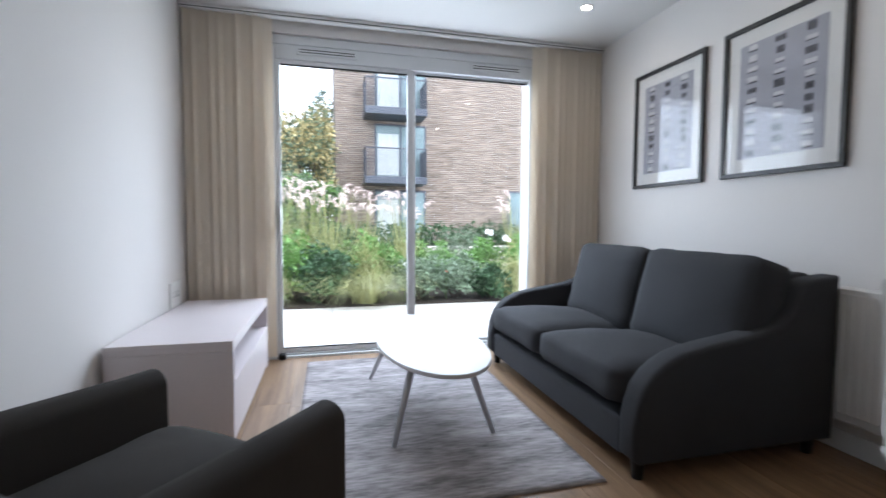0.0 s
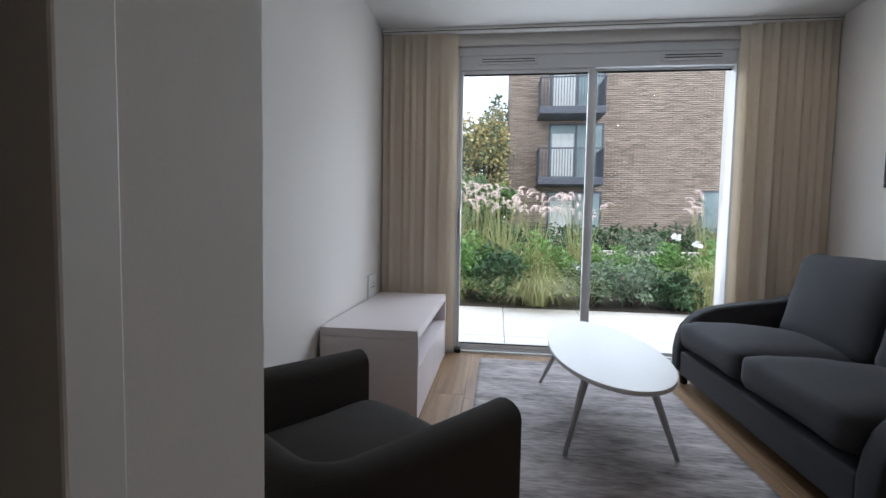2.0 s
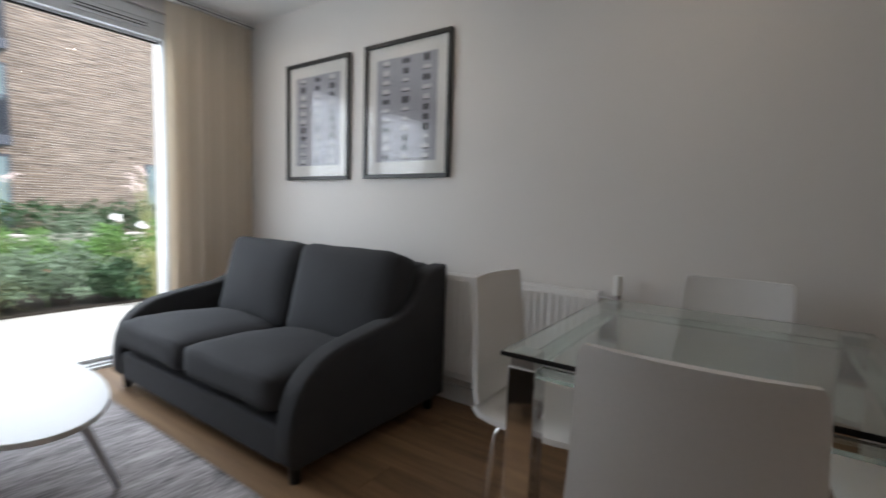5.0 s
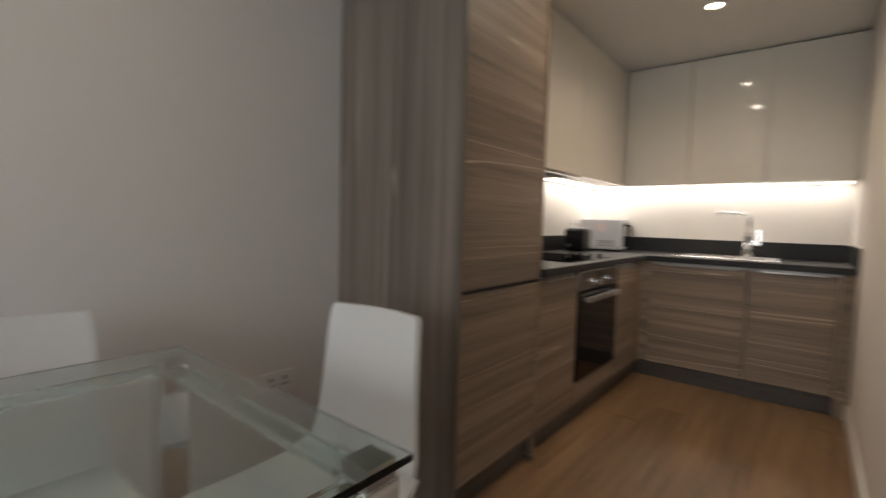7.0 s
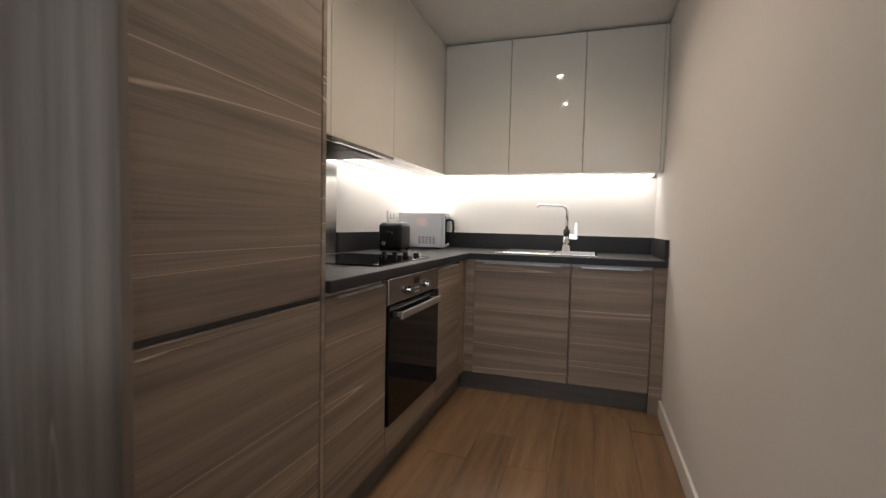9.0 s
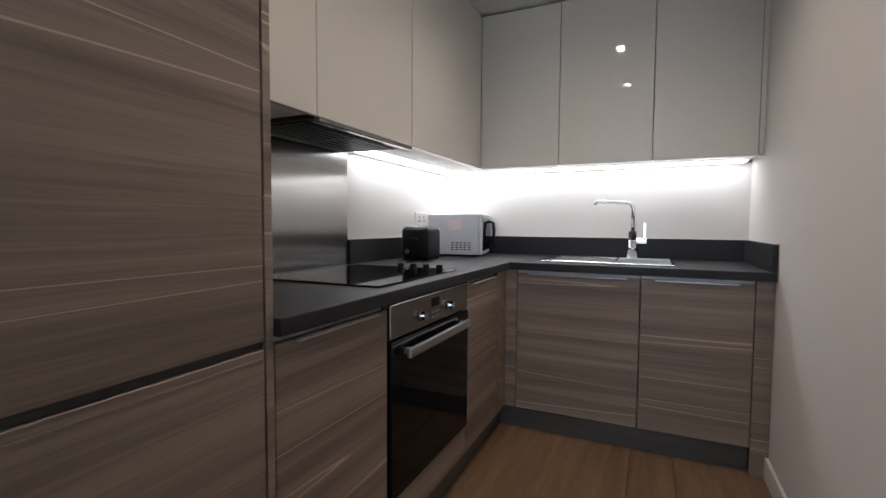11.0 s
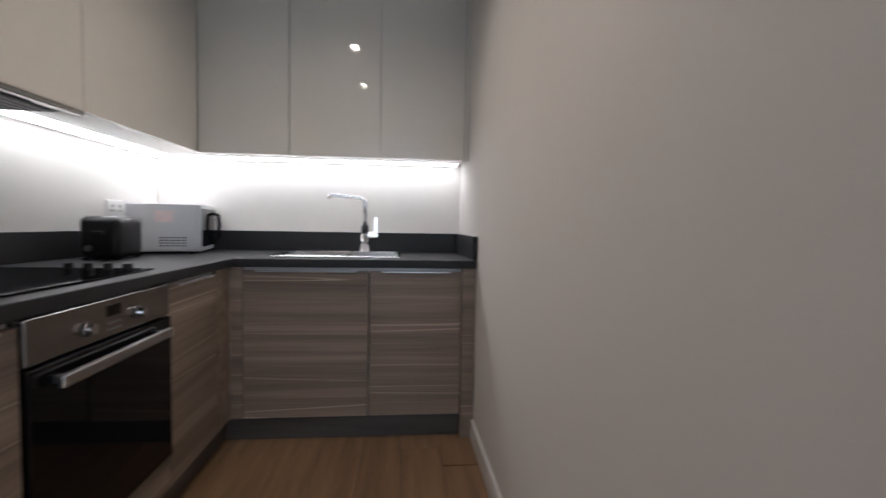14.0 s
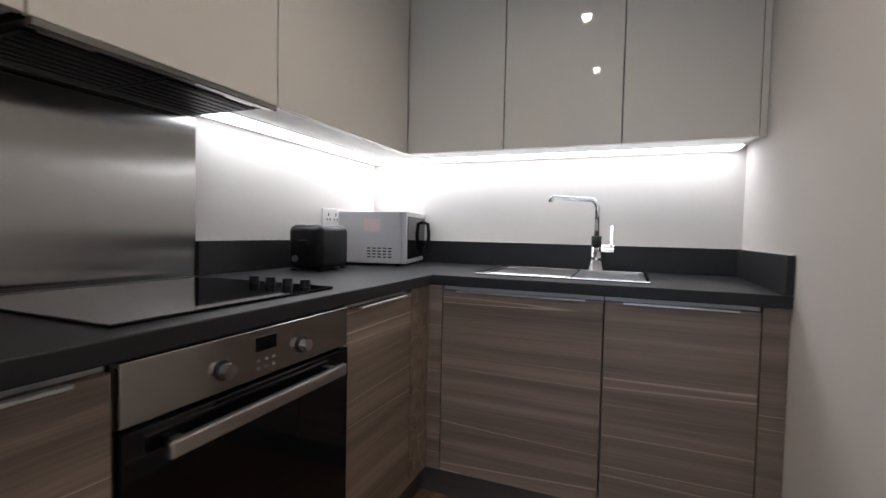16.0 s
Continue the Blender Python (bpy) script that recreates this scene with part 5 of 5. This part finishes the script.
for z in (-0.25, 2.60, 5.40, 8.20):
    far_window(2.22, 4.5, max(z + 0.32, -0.1), z + 2.68, 1)
    if z > 0:
        balcony(1.72, 4.28, z)
    far_window(9.3, 10.9, z + 0.9 if z > 0 else -0.1, z + 2.7, 1)
# stands for the dark brown door, built as a framed pane without curtain
far_window(8.42, 9.25, -0.1, 2.5, 0, False)

# trees beside the building
def tree(x, y, h, r, mats, label, seed, n=9000):
    x, h = x + 0.25, h * 1.2
    g = random.Random(seed)
    t = thing("tree", (x, y, -0.16), label, "tree", "trees behind the terrace")
    bm = bmesh.new()
    rod(bm, (x, y, -0.16), (x + 0.1, y, h * 0.45), 0.16, 0.09, 10)
    ends = []
    for i in range(9):
        a = i * 2.4
        e = Vector((x + math.cos(a) * r * g.uniform(0.4, 0.8), y + math.sin(a) * r * g.uniform(0.4, 0.8), h * g.uniform(0.22, 0.92)))
        rod(bm, (x + 0.1, y, h * g.uniform(0.25, 0.45)), e, 0.06, 0.015, 6)
        ends.append(e)
    part("trunk", bm, BARK, t)
    for m, share in zip(mats, (0.6, 0.4)):
        bm = bmesh.new()
        for e in ends:
            leaves(bm, g, int(n * share / 9), e, (r * 0.62, r * 0.62, h * 0.24), 0.14, 0.3, 0.6)
        part("crown", bm, m, t)


tree(-0.75, 18.6, 4.3, 1.2, (LEAFY, LEAFC), "tree with yellowing autumn leaves", 1)
tree(-2.4, 18.0, 4.2, 1.5, (LEAFC, LEAFY), "light green leafy tree by the building", 2)
tree(-0.3, 24.5, 5.6, 1.6, (LEAFB, LEAFC), "dark green tall tree", 3)
tree(-3.6, 22.0, 5.4, 2.0, (LEAFC, LEAFB), "grey-green tall leafy tree", 4)
tree(-1.6, 16.5, 2.2, 1.2, (LEAFC, LEAFA), "low grey-green young tree", 6)
tree(-0.5, 17.6, 2.0, 0.9, (LEAFA, LEAFC), "low bright green young tree", 7)
tree(-5.6, 18.5, 5.0, 2.0, (LEAFA, LEAFB), "light green leafy tree by the building", 5)


# ---- floor planks, last ----
plank_w, plank_l = 0.19, 1.85
g = random.Random(11)
lengths = {}
x = -0.735
while x < EX - 0.01:
    w = min(plank_w, EX - 0.001 - x)
    y = SY + 0.002 - g.uniform(0.2, 1.6)
    while y < NY - 0.005:
        a, b = max(y, SY + 0.002), min(y + plank_l, NY - 0.003)
        if b - a > 0.02:
            key = (round(w, 3), round(b - a, 2))
            if key not in lengths:
                lengths[key] = mesh("floor_plank", B(0.0006, w - 0.0006, 0.0006, round(b - a, 2) - 0.0006, -0.0118, 0.0, bevel=0.0008, seg=1), OAK)
            ob = new("floor_plank", lengths[key])
            ob.parent = floor
            ob.location = (x, a, 0)
        y += plank_l
    x += plank_w
hall = part("hall_planks", B(-2.39, -0.7355, SY + 0.01, 0.30, -0.0118, -0.0005), OAK, floor)
